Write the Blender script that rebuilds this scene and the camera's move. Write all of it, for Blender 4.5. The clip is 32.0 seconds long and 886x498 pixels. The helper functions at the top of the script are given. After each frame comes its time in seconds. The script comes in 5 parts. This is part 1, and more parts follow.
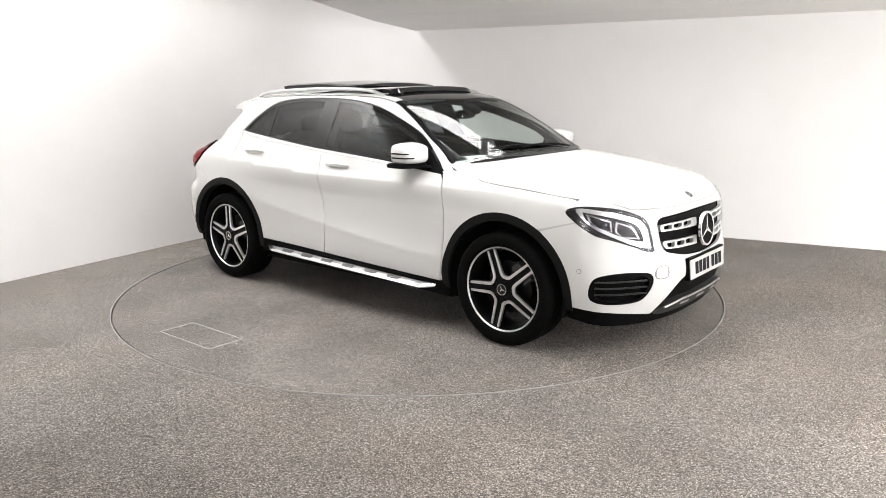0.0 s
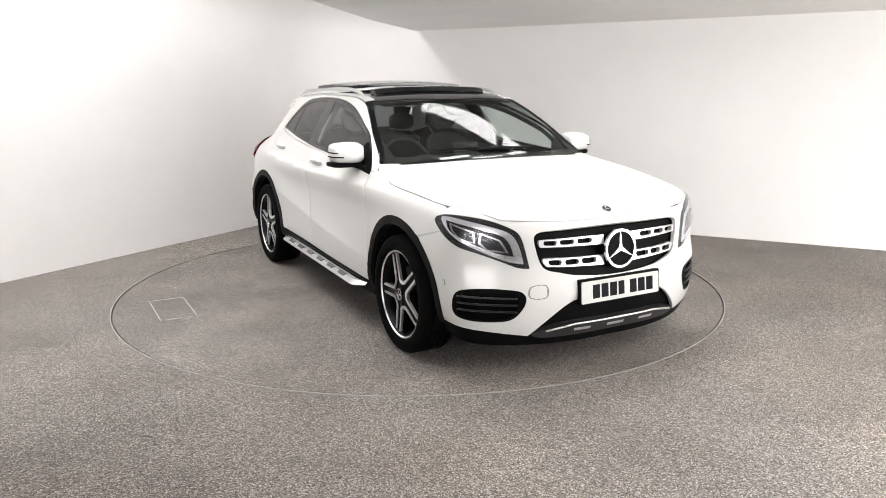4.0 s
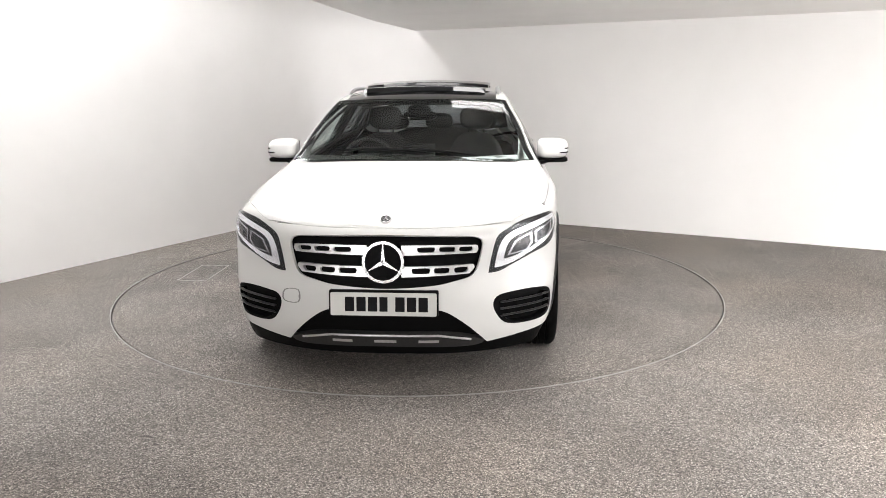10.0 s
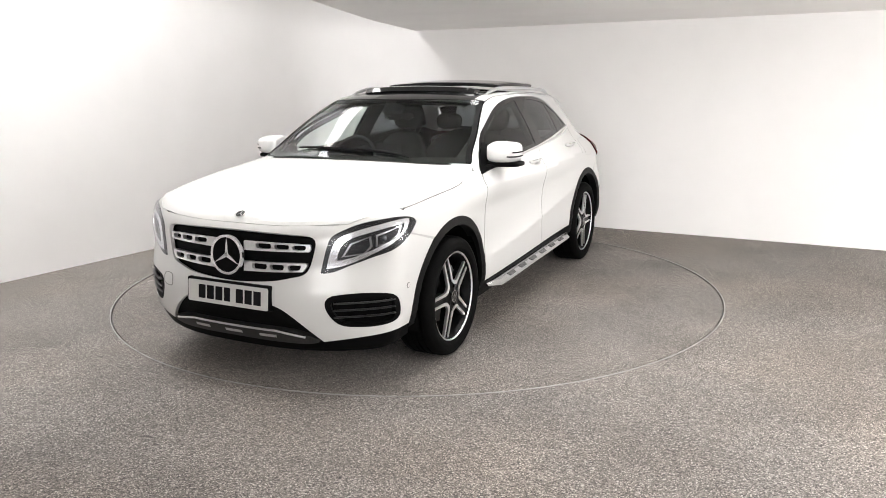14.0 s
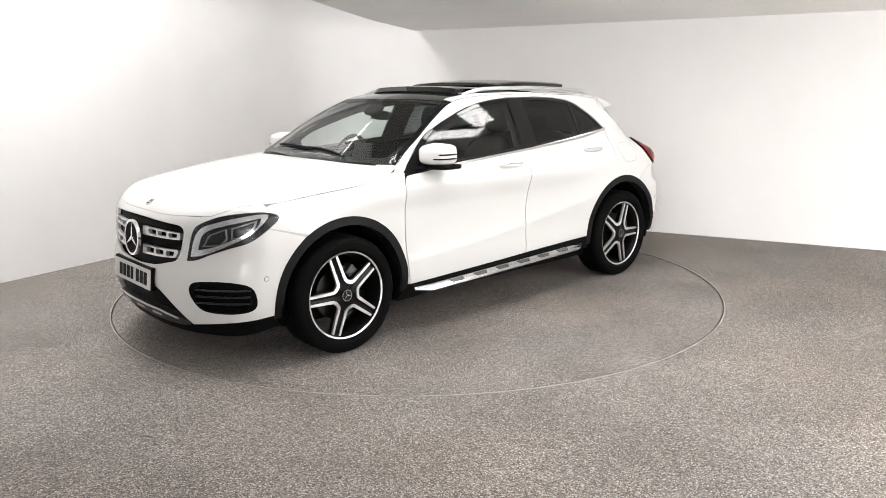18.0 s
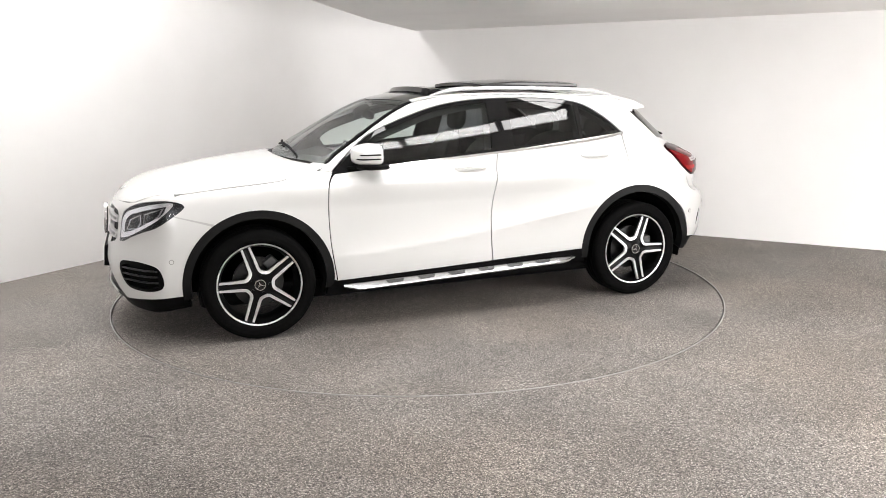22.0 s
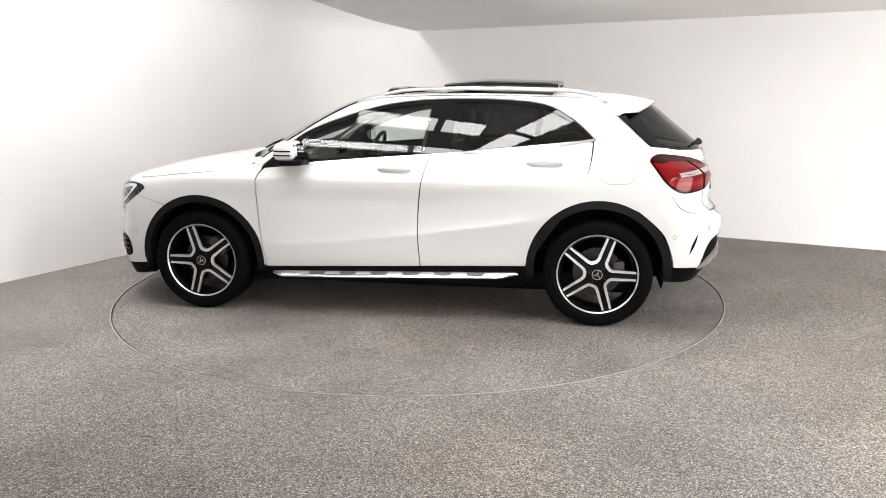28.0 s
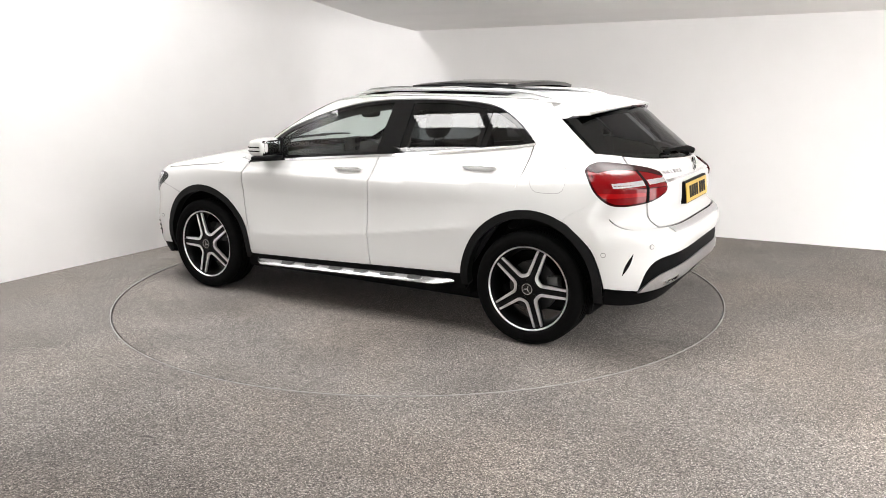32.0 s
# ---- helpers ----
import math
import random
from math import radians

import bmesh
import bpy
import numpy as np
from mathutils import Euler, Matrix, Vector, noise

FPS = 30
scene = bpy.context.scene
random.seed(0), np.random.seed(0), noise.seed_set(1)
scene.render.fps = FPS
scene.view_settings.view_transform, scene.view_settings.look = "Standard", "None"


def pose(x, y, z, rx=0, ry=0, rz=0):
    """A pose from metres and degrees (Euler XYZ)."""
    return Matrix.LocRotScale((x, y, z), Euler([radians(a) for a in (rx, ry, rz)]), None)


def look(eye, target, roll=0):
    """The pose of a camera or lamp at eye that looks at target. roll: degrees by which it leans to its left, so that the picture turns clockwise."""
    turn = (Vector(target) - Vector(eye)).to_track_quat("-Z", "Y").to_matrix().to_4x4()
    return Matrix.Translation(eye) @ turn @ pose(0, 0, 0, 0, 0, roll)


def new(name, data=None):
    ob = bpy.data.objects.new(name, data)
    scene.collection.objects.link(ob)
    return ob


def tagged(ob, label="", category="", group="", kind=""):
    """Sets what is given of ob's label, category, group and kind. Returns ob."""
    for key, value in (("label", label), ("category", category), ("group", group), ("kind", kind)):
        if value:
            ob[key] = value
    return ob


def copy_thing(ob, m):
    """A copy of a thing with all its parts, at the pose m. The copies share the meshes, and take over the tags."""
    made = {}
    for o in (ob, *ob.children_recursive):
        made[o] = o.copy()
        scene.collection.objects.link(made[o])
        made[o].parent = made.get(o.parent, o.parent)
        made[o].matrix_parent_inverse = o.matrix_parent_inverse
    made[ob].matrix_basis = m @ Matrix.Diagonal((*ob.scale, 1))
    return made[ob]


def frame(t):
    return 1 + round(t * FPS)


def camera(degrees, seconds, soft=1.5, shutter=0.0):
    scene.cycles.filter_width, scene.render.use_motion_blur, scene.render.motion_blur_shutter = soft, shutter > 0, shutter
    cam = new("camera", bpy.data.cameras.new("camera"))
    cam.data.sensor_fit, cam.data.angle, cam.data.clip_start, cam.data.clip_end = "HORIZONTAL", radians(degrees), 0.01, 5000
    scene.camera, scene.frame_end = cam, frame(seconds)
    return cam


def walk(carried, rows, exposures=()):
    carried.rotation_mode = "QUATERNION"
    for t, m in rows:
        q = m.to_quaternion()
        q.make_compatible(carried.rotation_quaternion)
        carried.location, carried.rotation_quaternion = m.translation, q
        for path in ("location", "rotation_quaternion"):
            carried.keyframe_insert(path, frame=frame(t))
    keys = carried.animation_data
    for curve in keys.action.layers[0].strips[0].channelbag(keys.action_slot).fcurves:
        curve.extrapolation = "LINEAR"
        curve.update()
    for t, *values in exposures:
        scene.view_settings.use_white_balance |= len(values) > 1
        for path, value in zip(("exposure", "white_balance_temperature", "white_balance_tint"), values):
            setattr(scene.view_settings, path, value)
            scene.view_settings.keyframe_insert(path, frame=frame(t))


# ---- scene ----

# ------------------------------------------------------------------ camera
cam = camera(60.58, 32.0, soft=0.9)
EYE = Vector((0.0, -5.814, 1.517))
AIM = EYE + Matrix.Rotation(radians(-1.75), 3, "Z") @ Vector((0, math.cos(radians(12.132)), -math.sin(radians(12.132))))
walk(cam, [(0, look(EYE, AIM, -0.379)), (32, look(EYE, AIM, -0.379))])
scene.view_settings.exposure = 1.26


def table_angle(t):
    """Heading of the turntable (and of the car on it) in degrees, t in seconds."""
    s = t / 32.0
    return 4.044 * s ** 3 + 0.064 * s ** 2 - 175.436 * s - 41.402

# ------------------------------------------------------------------ light
world = bpy.data.worlds.new("world")
scene.world = world
world.use_nodes = True
world.node_tree.nodes["Background"].inputs[0].default_value = (1.0, 0.98, 0.96, 1)
world.node_tree.nodes["Background"].inputs[1].default_value = 0.15


# ------------------------------------------------------------------ materials
def material(name, color, rough=0.5, metal=0.0, coat=0.0, spec=0.5):
    m = bpy.data.materials.new(name)
    m.use_nodes = True
    b = m.node_tree.nodes["Principled BSDF"]
    b.inputs["Base Color"].default_value = (*color, 1)
    b.inputs["Roughness"].default_value = rough
    b.inputs["Metallic"].default_value = metal
    b.inputs["Coat Weight"].default_value = coat
    b.inputs["Coat Roughness"].default_value = 0.03
    b.inputs["Specular IOR Level"].default_value = spec
    return m


def grain(m, scale, amount, bump=0.0, detail=4.0, rough=0.0):
    """Mottle the base colour by noise at a real-world scale and add relief."""
    nt = m.node_tree
    b = nt.nodes["Principled BSDF"]
    base = tuple(b.inputs["Base Color"].default_value)
    co = nt.nodes.new("ShaderNodeTexCoord")
    no = nt.nodes.new("ShaderNodeTexNoise")
    no.inputs["Scale"].default_value, no.inputs["Detail"].default_value = scale, detail
    nt.links.new(co.outputs["Object"], no.inputs["Vector"])
    ramp = nt.nodes.new("ShaderNodeMapRange")
    ramp.inputs["From Min"].default_value, ramp.inputs["From Max"].default_value = 0.3, 0.7
    ramp.inputs["To Min"].default_value, ramp.inputs["To Max"].default_value = 1 - amount, 1 + amount
    nt.links.new(no.outputs["Fac"], ramp.inputs["Value"])
    mul = nt.nodes.new("ShaderNodeVectorMath")
    mul.operation = "SCALE"
    mul.inputs[0].default_value = base[:3]
    nt.links.new(ramp.outputs[0], mul.inputs["Scale"])
    nt.links.new(mul.outputs[0], b.inputs["Base Color"])
    if bump:
        bp = nt.nodes.new("ShaderNodeBump")
        bp.inputs["Strength"].default_value, bp.inputs["Distance"].default_value = 0.6, bump
        nt.links.new(no.outputs["Fac"], bp.inputs["Height"])
        nt.links.new(bp.outputs[0], b.inputs["Normal"])
    if rough:
        r = nt.nodes.new("ShaderNodeMapRange")
        r0 = b.inputs["Roughness"].default_value
        r.inputs["To Min"].default_value, r.inputs["To Max"].default_value = r0 - rough, r0 + rough
        nt.links.new(no.outputs["Fac"], r.inputs["Value"])
        nt.links.new(r.outputs[0], b.inputs["Roughness"])
    return m


def glow(name, color, strength):
    m = bpy.data.materials.new(name)
    m.use_nodes = True
    nt = m.node_tree
    nt.nodes.remove(nt.nodes["Principled BSDF"])
    e = nt.nodes.new("ShaderNodeEmission")
    e.inputs[0].default_value, e.inputs[1].default_value = (*color, 1), strength
    nt.links.new(e.outputs[0], nt.nodes["Material Output"].inputs[0])
    return m


def glass(name, color, rough=0.0, least=0.055):
    """Thin tinted sheet: clear through, mirror gloss by Fresnel."""
    m = bpy.data.materials.new(name)
    m.use_nodes = True
    nt = m.node_tree
    nt.nodes.remove(nt.nodes["Principled BSDF"])
    tr = nt.nodes.new("ShaderNodeBsdfTransparent")
    tr.inputs[0].default_value = (*color, 1)
    gl = nt.nodes.new("ShaderNodeBsdfGlossy")
    gl.inputs["Roughness"].default_value = rough
    lw = nt.nodes.new("ShaderNodeLayerWeight")
    po = nt.nodes.new("ShaderNodeMath")
    po.operation = "POWER"
    po.inputs[1].default_value = 5.0
    fr = nt.nodes.new("ShaderNodeMapRange")
    fr.inputs["To Min"].default_value, fr.inputs["To Max"].default_value = least, 1.0
    nt.links.new(lw.outputs["Facing"], po.inputs[0])
    nt.links.new(po.outputs[0], fr.inputs["Value"])
    mix = nt.nodes.new("ShaderNodeMixShader")
    nt.links.new(fr.outputs[0], mix.inputs[0])
    nt.links.new(tr.outputs[0], mix.inputs[1])
    nt.links.new(gl.outputs[0], mix.inputs[2])
    nt.links.new(mix.outputs[0], nt.nodes["Material Output"].inputs[0])
    return m


PAINT = material("white_paint", (0.58, 0.58, 0.572), 0.4, 0, 0.7, 0.25)
PAINT.node_tree.nodes["Principled BSDF"].inputs["Coat Roughness"].default_value = 0.12
BLACK = grain(material("black_plastic", (0.0035, 0.0035, 0.0037), 0.5, spec=0.045), 300, 0.25, 0.0006)
GLOSSBLACK = material("gloss_black", (0.005, 0.005, 0.0055), 0.07, 0, 0.25, 0.35)
MOULD = grain(material("moulding_plastic", (0.0055, 0.0055, 0.0057), 0.5, spec=0.14), 300, 0.2, 0.0004)
RUBBER = grain(material("tyre_rubber", (0.0028, 0.0028, 0.0028), 0.75, spec=0.05), 120, 0.3, 0.0005)
PILLAR = material("pillar_black", (0.003, 0.003, 0.0033), 0.03, 0, 0.0, 0.4)
SEAM = material("seam_dark", (0.006, 0.006, 0.006), 0.95, spec=0.03)
ALLOY = grain(material("machined_alloy", (0.80, 0.80, 0.81), 0.36, 0.95), 90, 0.05)
DARKALLOY = material("black_alloy", (0.003, 0.003, 0.0032), 0.35, 0.0, 0.0, 0.12)
CHROME = material("chrome", (0.85, 0.85, 0.86), 0.12, 1.0)
LOUVRE = grain(material("louvre_silver", (0.72, 0.72, 0.73), 0.36, 0.8), 60, 0.05)
BADGE = material("badge_silver", (0.78, 0.78, 0.79), 0.2, 0.95)
SILVER = grain(material("satin_silver", (0.62, 0.62, 0.63), 0.33, 0.9), 60, 0.08)
SLAT = grain(material("slat_plastic", (0.022, 0.022, 0.0225), 0.45, spec=0.4), 200, 0.15)
STEPSILVER = grain(material("step_silver", (0.52, 0.52, 0.53), 0.2, 1.0), 40, 0.05)
TREAD = grain(material("step_tread", (0.15, 0.15, 0.155), 0.25, 0.9), 120, 0.1)
STEEL = material("brake_steel", (0.05, 0.05, 0.05), 0.38, 1.0)
CLEAR = glass("window_glass", (0.80, 0.86, 0.84))
PRIVACY = glass("privacy_glass", (0.16, 0.17, 0.18))
LENS = glass("lamp_lens", (0.93, 0.94, 0.96), 0.0, 0.018)
SEATMAT = grain(material("black_leather", (0.005, 0.005, 0.0053), 0.5, spec=0.2), 90, 0.3, 0.0006)
TRIM = grain(material("interior_trim", (0.007, 0.007, 0.0073), 0.6, spec=0.2), 150, 0.25, 0.0004)


# ------------------------------------------------------------------ mesh helpers
def link_mesh(name, verts, faces, mat, parent=None, smooth=True, normals=None, label=""):
    me = bpy.data.meshes.new(name)
    me.from_pydata([tuple(v) for v in verts], [], [tuple(f) for f in faces])
    me.materials.append(mat)
    if smooth:
        me.shade_smooth()
    me.update()
    if normals is not None:
        me.normals_split_custom_set_from_vertices([tuple(n) for n in normals])
    ob = new(name, me)
    ob.parent = parent
    if label:
        tagged(ob, label)
    return ob


def part(name, bm, mat, parent=None, label="", smooth=False):
    me = bpy.data.meshes.new(name)
    bm.to_mesh(me)
    bm.free()
    me.materials.append(mat)
    if smooth:
        me.shade_smooth()
        me.set_sharp_from_angle(angle=radians(35))
    ob = new(name, me)
    ob.parent = parent
    if label:
        tagged(ob, label)
    return ob


def box(bm, c, size, rot=None, bevel=0.0, seg=2):
    r = bmesh.ops.create_cube(bm, size=1.0)
    m = Matrix.Translation(c) @ (rot.to_4x4() if rot else Matrix.Identity(4)) @ Matrix.Diagonal((*size, 1))
    bmesh.ops.transform(bm, matrix=m, verts=r["verts"])
    if bevel:
        ed = {e for v in r["verts"] for e in v.link_edges}
        bmesh.ops.bevel(bm, geom=list(ed), offset=bevel, segments=seg, profile=0.5, affect="EDGES")
    return bm


def cyl(bm, a, b, r1, r2=None, n=24, caps=True):
    a, b = Vector(a), Vector(b)
    r = bmesh.ops.create_cone(bm, cap_ends=caps, segments=n, radius1=r1, radius2=r1 if r2 is None else r2, depth=(b - a).length)
    q = (b - a).to_track_quat("Z", "Y").to_matrix().to_4x4()
    bmesh.ops.transform(bm, matrix=Matrix.Translation((a + b) / 2) @ q, verts=r["verts"])
    return bm


def lathe(profile, n=64, axis="y"):
    """Spin (axis, radius) pairs into a bmesh."""
    bm = bmesh.new()
    rings = []
    for h, r in profile:
        ring = []
        for i in range(n):
            a = 2 * math.pi * i / n
            ring.append(bm.verts.new((r * math.cos(a), h, r * math.sin(a))))
        rings.append(ring)
    for p, q in zip(rings, rings[1:]):
        for i in range(n):
            j = (i + 1) % n
            bm.faces.new((p[i], p[j], q[j], q[i]))
    bmesh.ops.recalc_face_normals(bm, faces=bm.faces)
    return bm


# ------------------------------------------------------------------ the room
def floor_material(name, low, high):
    m = material(name, (0.3, 0.29, 0.28), 0.75)
    nt = m.node_tree
    b = nt.nodes["Principled BSDF"]
    co = nt.nodes.new("ShaderNodeTexCoord")
    vo = nt.nodes.new("ShaderNodeTexVoronoi")
    vo.inputs["Scale"].default_value = 235
    nt.links.new(co.outputs["Object"], vo.inputs["Vector"])
    bw = nt.nodes.new("ShaderNodeSeparateColor")
    nt.links.new(vo.outputs["Color"], bw.inputs[0])
    ramp = nt.nodes.new("ShaderNodeValToRGB")
    e = ramp.color_ramp.elements
    e[0].position, e[0].color = 0.0, (0.016, 0.0140, 0.0128, 1)
    e[1].position, e[1].color = 1.0, (0.64, 0.600, 0.562, 1)
    for pos, col in ((0.3, (0.104, 0.0925, 0.0845, 1)), (0.6, (0.20, 0.182, 0.168, 1)), (0.85, (0.31, 0.284, 0.262, 1))):
        k = e.new(pos)
        k.color = col
    nt.links.new(bw.outputs[0], ramp.inputs[0])
    blot = nt.nodes.new("ShaderNodeTexNoise")
    blot.inputs["Scale"].default_value, blot.inputs["Detail"].default_value = 1.3, 8
    nt.links.new(co.outputs["Object"], blot.inputs["Vector"])
    mr = nt.nodes.new("ShaderNodeMapRange")
    mr.inputs["From Min"].default_value, mr.inputs["From Max"].default_value = 0.3, 0.7
    mr.inputs["To Min"].default_value, mr.inputs["To Max"].default_value = low, high
    nt.links.new(blot.outputs["Fac"], mr.inputs["Value"])
    mul = nt.nodes.new("ShaderNodeVectorMath")
    mul.operation = "SCALE"
    nt.links.new(ramp.outputs[0], mul.inputs[0])
    nt.links.new(mr.outputs[0], mul.inputs["Scale"])
    warm = nt.nodes.new("ShaderNodeTexNoise")
    warm.inputs["Scale"].default_value, warm.inputs["Detail"].default_value = 0.9, 6
    shift = nt.nodes.new("ShaderNodeVectorMath")
    shift.inputs[1].default_value = (7.3, 2.1, 0.4)
    nt.links.new(co.outputs["Object"], shift.inputs[0])
    nt.links.new(shift.outputs[0], warm.inputs["Vector"])
    tint = nt.nodes.new("ShaderNodeValToRGB")
    tint.color_ramp.elements[0].position, tint.color_ramp.elements[0].color = 0.38, (1.0, 1.0, 1.0, 1)
    tint.color_ramp.elements[1].position, tint.color_ramp.elements[1].color = 0.64, (1.0, 0.96, 0.918, 1)
    nt.links.new(warm.outputs["Fac"], tint.inputs[0])
    stain = nt.nodes.new("ShaderNodeVectorMath")
    stain.operation = "MULTIPLY"
    nt.links.new(mul.outputs[0], stain.inputs[0])
    nt.links.new(tint.outputs[0], stain.inputs[1])
    nt.links.new(stain.outputs[0], b.inputs["Base Color"])
    bp = nt.nodes.new("ShaderNodeBump")
    bp.inputs["Strength"].default_value, bp.inputs["Distance"].default_value = 0.7, 0.002
    nt.links.new(bw.outputs[1], bp.inputs["Height"])
    nt.links.new(bp.outputs[0], b.inputs["Normal"])
    return m


FLOOR = floor_material("granule_floor", 0.76, 1.12)
TABLE = floor_material("granule_table", 0.60, 1.12)
WALL = grain(material("wall_white", (0.92, 0.91, 0.905), 0.7), 3.0, 0.012, 0.0)
CEIL = grain(material("ceiling_white", (0.93, 0.92, 0.905), 0.8), 2.0, 0.02)
TABLE_R = 2.251


def slab(name, pts, z0, z1, mat, kind="structure"):
    n = len(pts)
    v = [(x, y, z1) for x, y in pts] + [(x, y, z0) for x, y in pts]
    f = [tuple(range(n)), tuple(range(2 * n - 1, n - 1, -1))]
    f += [(i, i + n, (i + 1) % n + n, (i + 1) % n) for i in range(n)]
    ob = link_mesh(name, v, f, mat, smooth=False)
    return tagged(ob, kind=kind)


def build_room():
    # floor with a round hole for the turntable, which lies flush in it
    bm = bmesh.new()
    n = 180
    rings = [[bm.verts.new((r * math.cos(2 * math.pi * i / n), r * math.sin(2 * math.pi * i / n), z)) for i in range(n)]
             for r, z in ((TABLE_R + 0.004, -0.05), (TABLE_R + 0.004, -0.001), (TABLE_R + 0.007, 0.0), (4.0, 0.0), (26.0, 0.0))]
    for p, q in zip(rings, rings[1:]):
        for i in range(n):
            bm.faces.new((p[i], q[i], q[(i + 1) % n], p[(i + 1) % n]))
    ob = part("floor", bm, FLOOR)
    tagged(ob, "grey speckled granule floor with a round turntable cut-out", "floor", kind="structure")
    # metal edging ring round the turntable
    prof = [(-0.02, TABLE_R + 0.004), (0.0035, TABLE_R + 0.005), (0.0042, TABLE_R + 0.008), (0.0035, TABLE_R + 0.012), (-0.02, TABLE_R + 0.013)]
    bm = bmesh.new()
    rings = [[bm.verts.new((r * math.cos(2 * math.pi * i / n), r * math.sin(2 * math.pi * i / n), z)) for i in range(n)] for z, r in prof]
    for p, q in zip(rings, rings[1:]):
        for i in range(n):
            bm.faces.new((p[i], q[i], q[(i + 1) % n], p[(i + 1) % n]))
    ob = part("trim", bm, grain(material("edging_steel", (0.36, 0.35, 0.34), 0.45, 0.5), 20, 0.2), smooth=True)
    tagged(ob, "thin dull metal edging ring set in the floor", "trim", kind="structure")

    # walls: two straight runs that meet at a right angle in a swept corner, closed behind the camera by assumed walls
    corner, dl, dr = Vector((-1.0, 3.94)), Vector((-0.528, -0.849)), Vector((0.869, -0.496))
    far_l, far_r = corner + dl * 15.0, corner + dr * 10.0
    rad = 0.9
    a, c = corner + dl * rad, corner + dr * rad
    arc = []
    for i in range(25):
        t = i / 24
        arc.append(a * (1 - t) ** 2 + corner * 2 * t * (1 - t) + c * t * t)
    inner = [far_l] + arc + [far_r]
    def run(name, pts, label, height=4.2):
        n = len(pts)
        nrm = []
        for i in range(n):
            d = (pts[min(i + 1, n - 1)] - pts[max(i - 1, 0)]).normalized()
            nrm.append(Vector((-d.y, d.x)))
        out = [p + q * 0.12 for p, q in zip(pts, nrm)]
        v = [(p.x, p.y, 0) for p in pts] + [(p.x, p.y, height) for p in pts] + [(p.x, p.y, height) for p in out] + [(p.x, p.y, 0) for p in out]
        f = []
        for k in range(3):
            f += [(k * n + i, k * n + i + 1, (k + 1) * n + i + 1, (k + 1) * n + i) for i in range(n - 1)]
        f += [(3 * n + i, 3 * n + i + 1, i + 1, i) for i in range(n - 1)]
        f += [(0, n, 2 * n, 3 * n), (n - 1, 4 * n - 1, 3 * n - 1, 2 * n - 1)]
        ob = link_mesh(name, v, f, WALL, smooth=False)
        if n > 3:
            ob.data.shade_smooth()
            ob.data.set_sharp_from_angle(angle=radians(30))
        return tagged(ob, label, "wall", kind="structure")
    run("wall_back", inner, "plain white painted wall with a swept corner")
    # two unseen walls, added to close the room and bounce light
    back = [far_r, far_r + dl * 15.0]
    run("wall_right", back, "plain white painted wall")
    run("wall_front", [back[1], far_l], "plain white painted wall behind the camera")

    # flat soffit over the far side of the table and the white ceiling above the rest, which is assumed
    slab("ceiling", [(-9.1, -8.85), (-0.25, -13.95), (7.9, -0.95), (-1.0, 4.15)], 4.2, 4.35, CEIL)
    edge = [(-1.02, -1.5), (-0.80, 0.03), (-0.65, 0.84), (-0.43, 1.93), (-0.02, 3.33)]
    # the soffit's unseen near-left edge is drawn out to shade the floor
    slab("soffit", [(-3.0, -12.20), (-3.1, -4.0), (-2.8, -2.0), (-1.9, -0.8)] + edge[1:] + [(3.0, 1.75), (7.75, -0.98), (-0.24, -13.85)], 2.145, 2.30, CEIL)


def build_turntable():
    ob = new("turntable")
    tagged(ob, "round flush turntable covered in the same grey speckled granules", "turntable")
    n = 180
    bm = bmesh.new()
    rings = [[bm.verts.new((r * math.cos(2 * math.pi * i / n), r * math.sin(2 * math.pi * i / n), z)) for i in range(n)]
             for r, z in ((0.9, 0.0), (TABLE_R - 0.008, 0.0), (TABLE_R - 0.005, -0.002), (TABLE_R - 0.005, -0.03))]
    bm.faces.new(rings[0])
    for p, q in zip(rings, rings[1:]):
        for i in range(n):
            bm.faces.new((p[i], q[i], q[(i + 1) % n], p[(i + 1) % n]))
    part("disc", bm, TABLE, ob)
    # flush access hatch: a worn pale joint round a small rectangle
    bm = bmesh.new()
    c, w, d, e = Vector((-0.215, -1.845, 0.002)), 0.53, 0.235, 0.006
    for x, y, sx, sy in ((w / 2, 0, e, d), (-w / 2, 0, e, d), (0, d / 2, w, e), (0, -d / 2, w, e)):
        box(bm, c + Vector((x, y, 0)), (sx, sy, 0.004))
    part("hatch_edge", bm, grain(material("worn_edge", (0.42, 0.40, 0.38), 0.6), 30, 0.3), ob, "pale worn edge of a small flush hatch")
    return ob


build_room()
turntable = build_turntable()


GLOW = glow("diffuser_glow", (1.0, 0.978, 0.962), 7.0)
FRAMEW = material("lamp_frame", (0.7, 0.7, 0.69), 0.5)


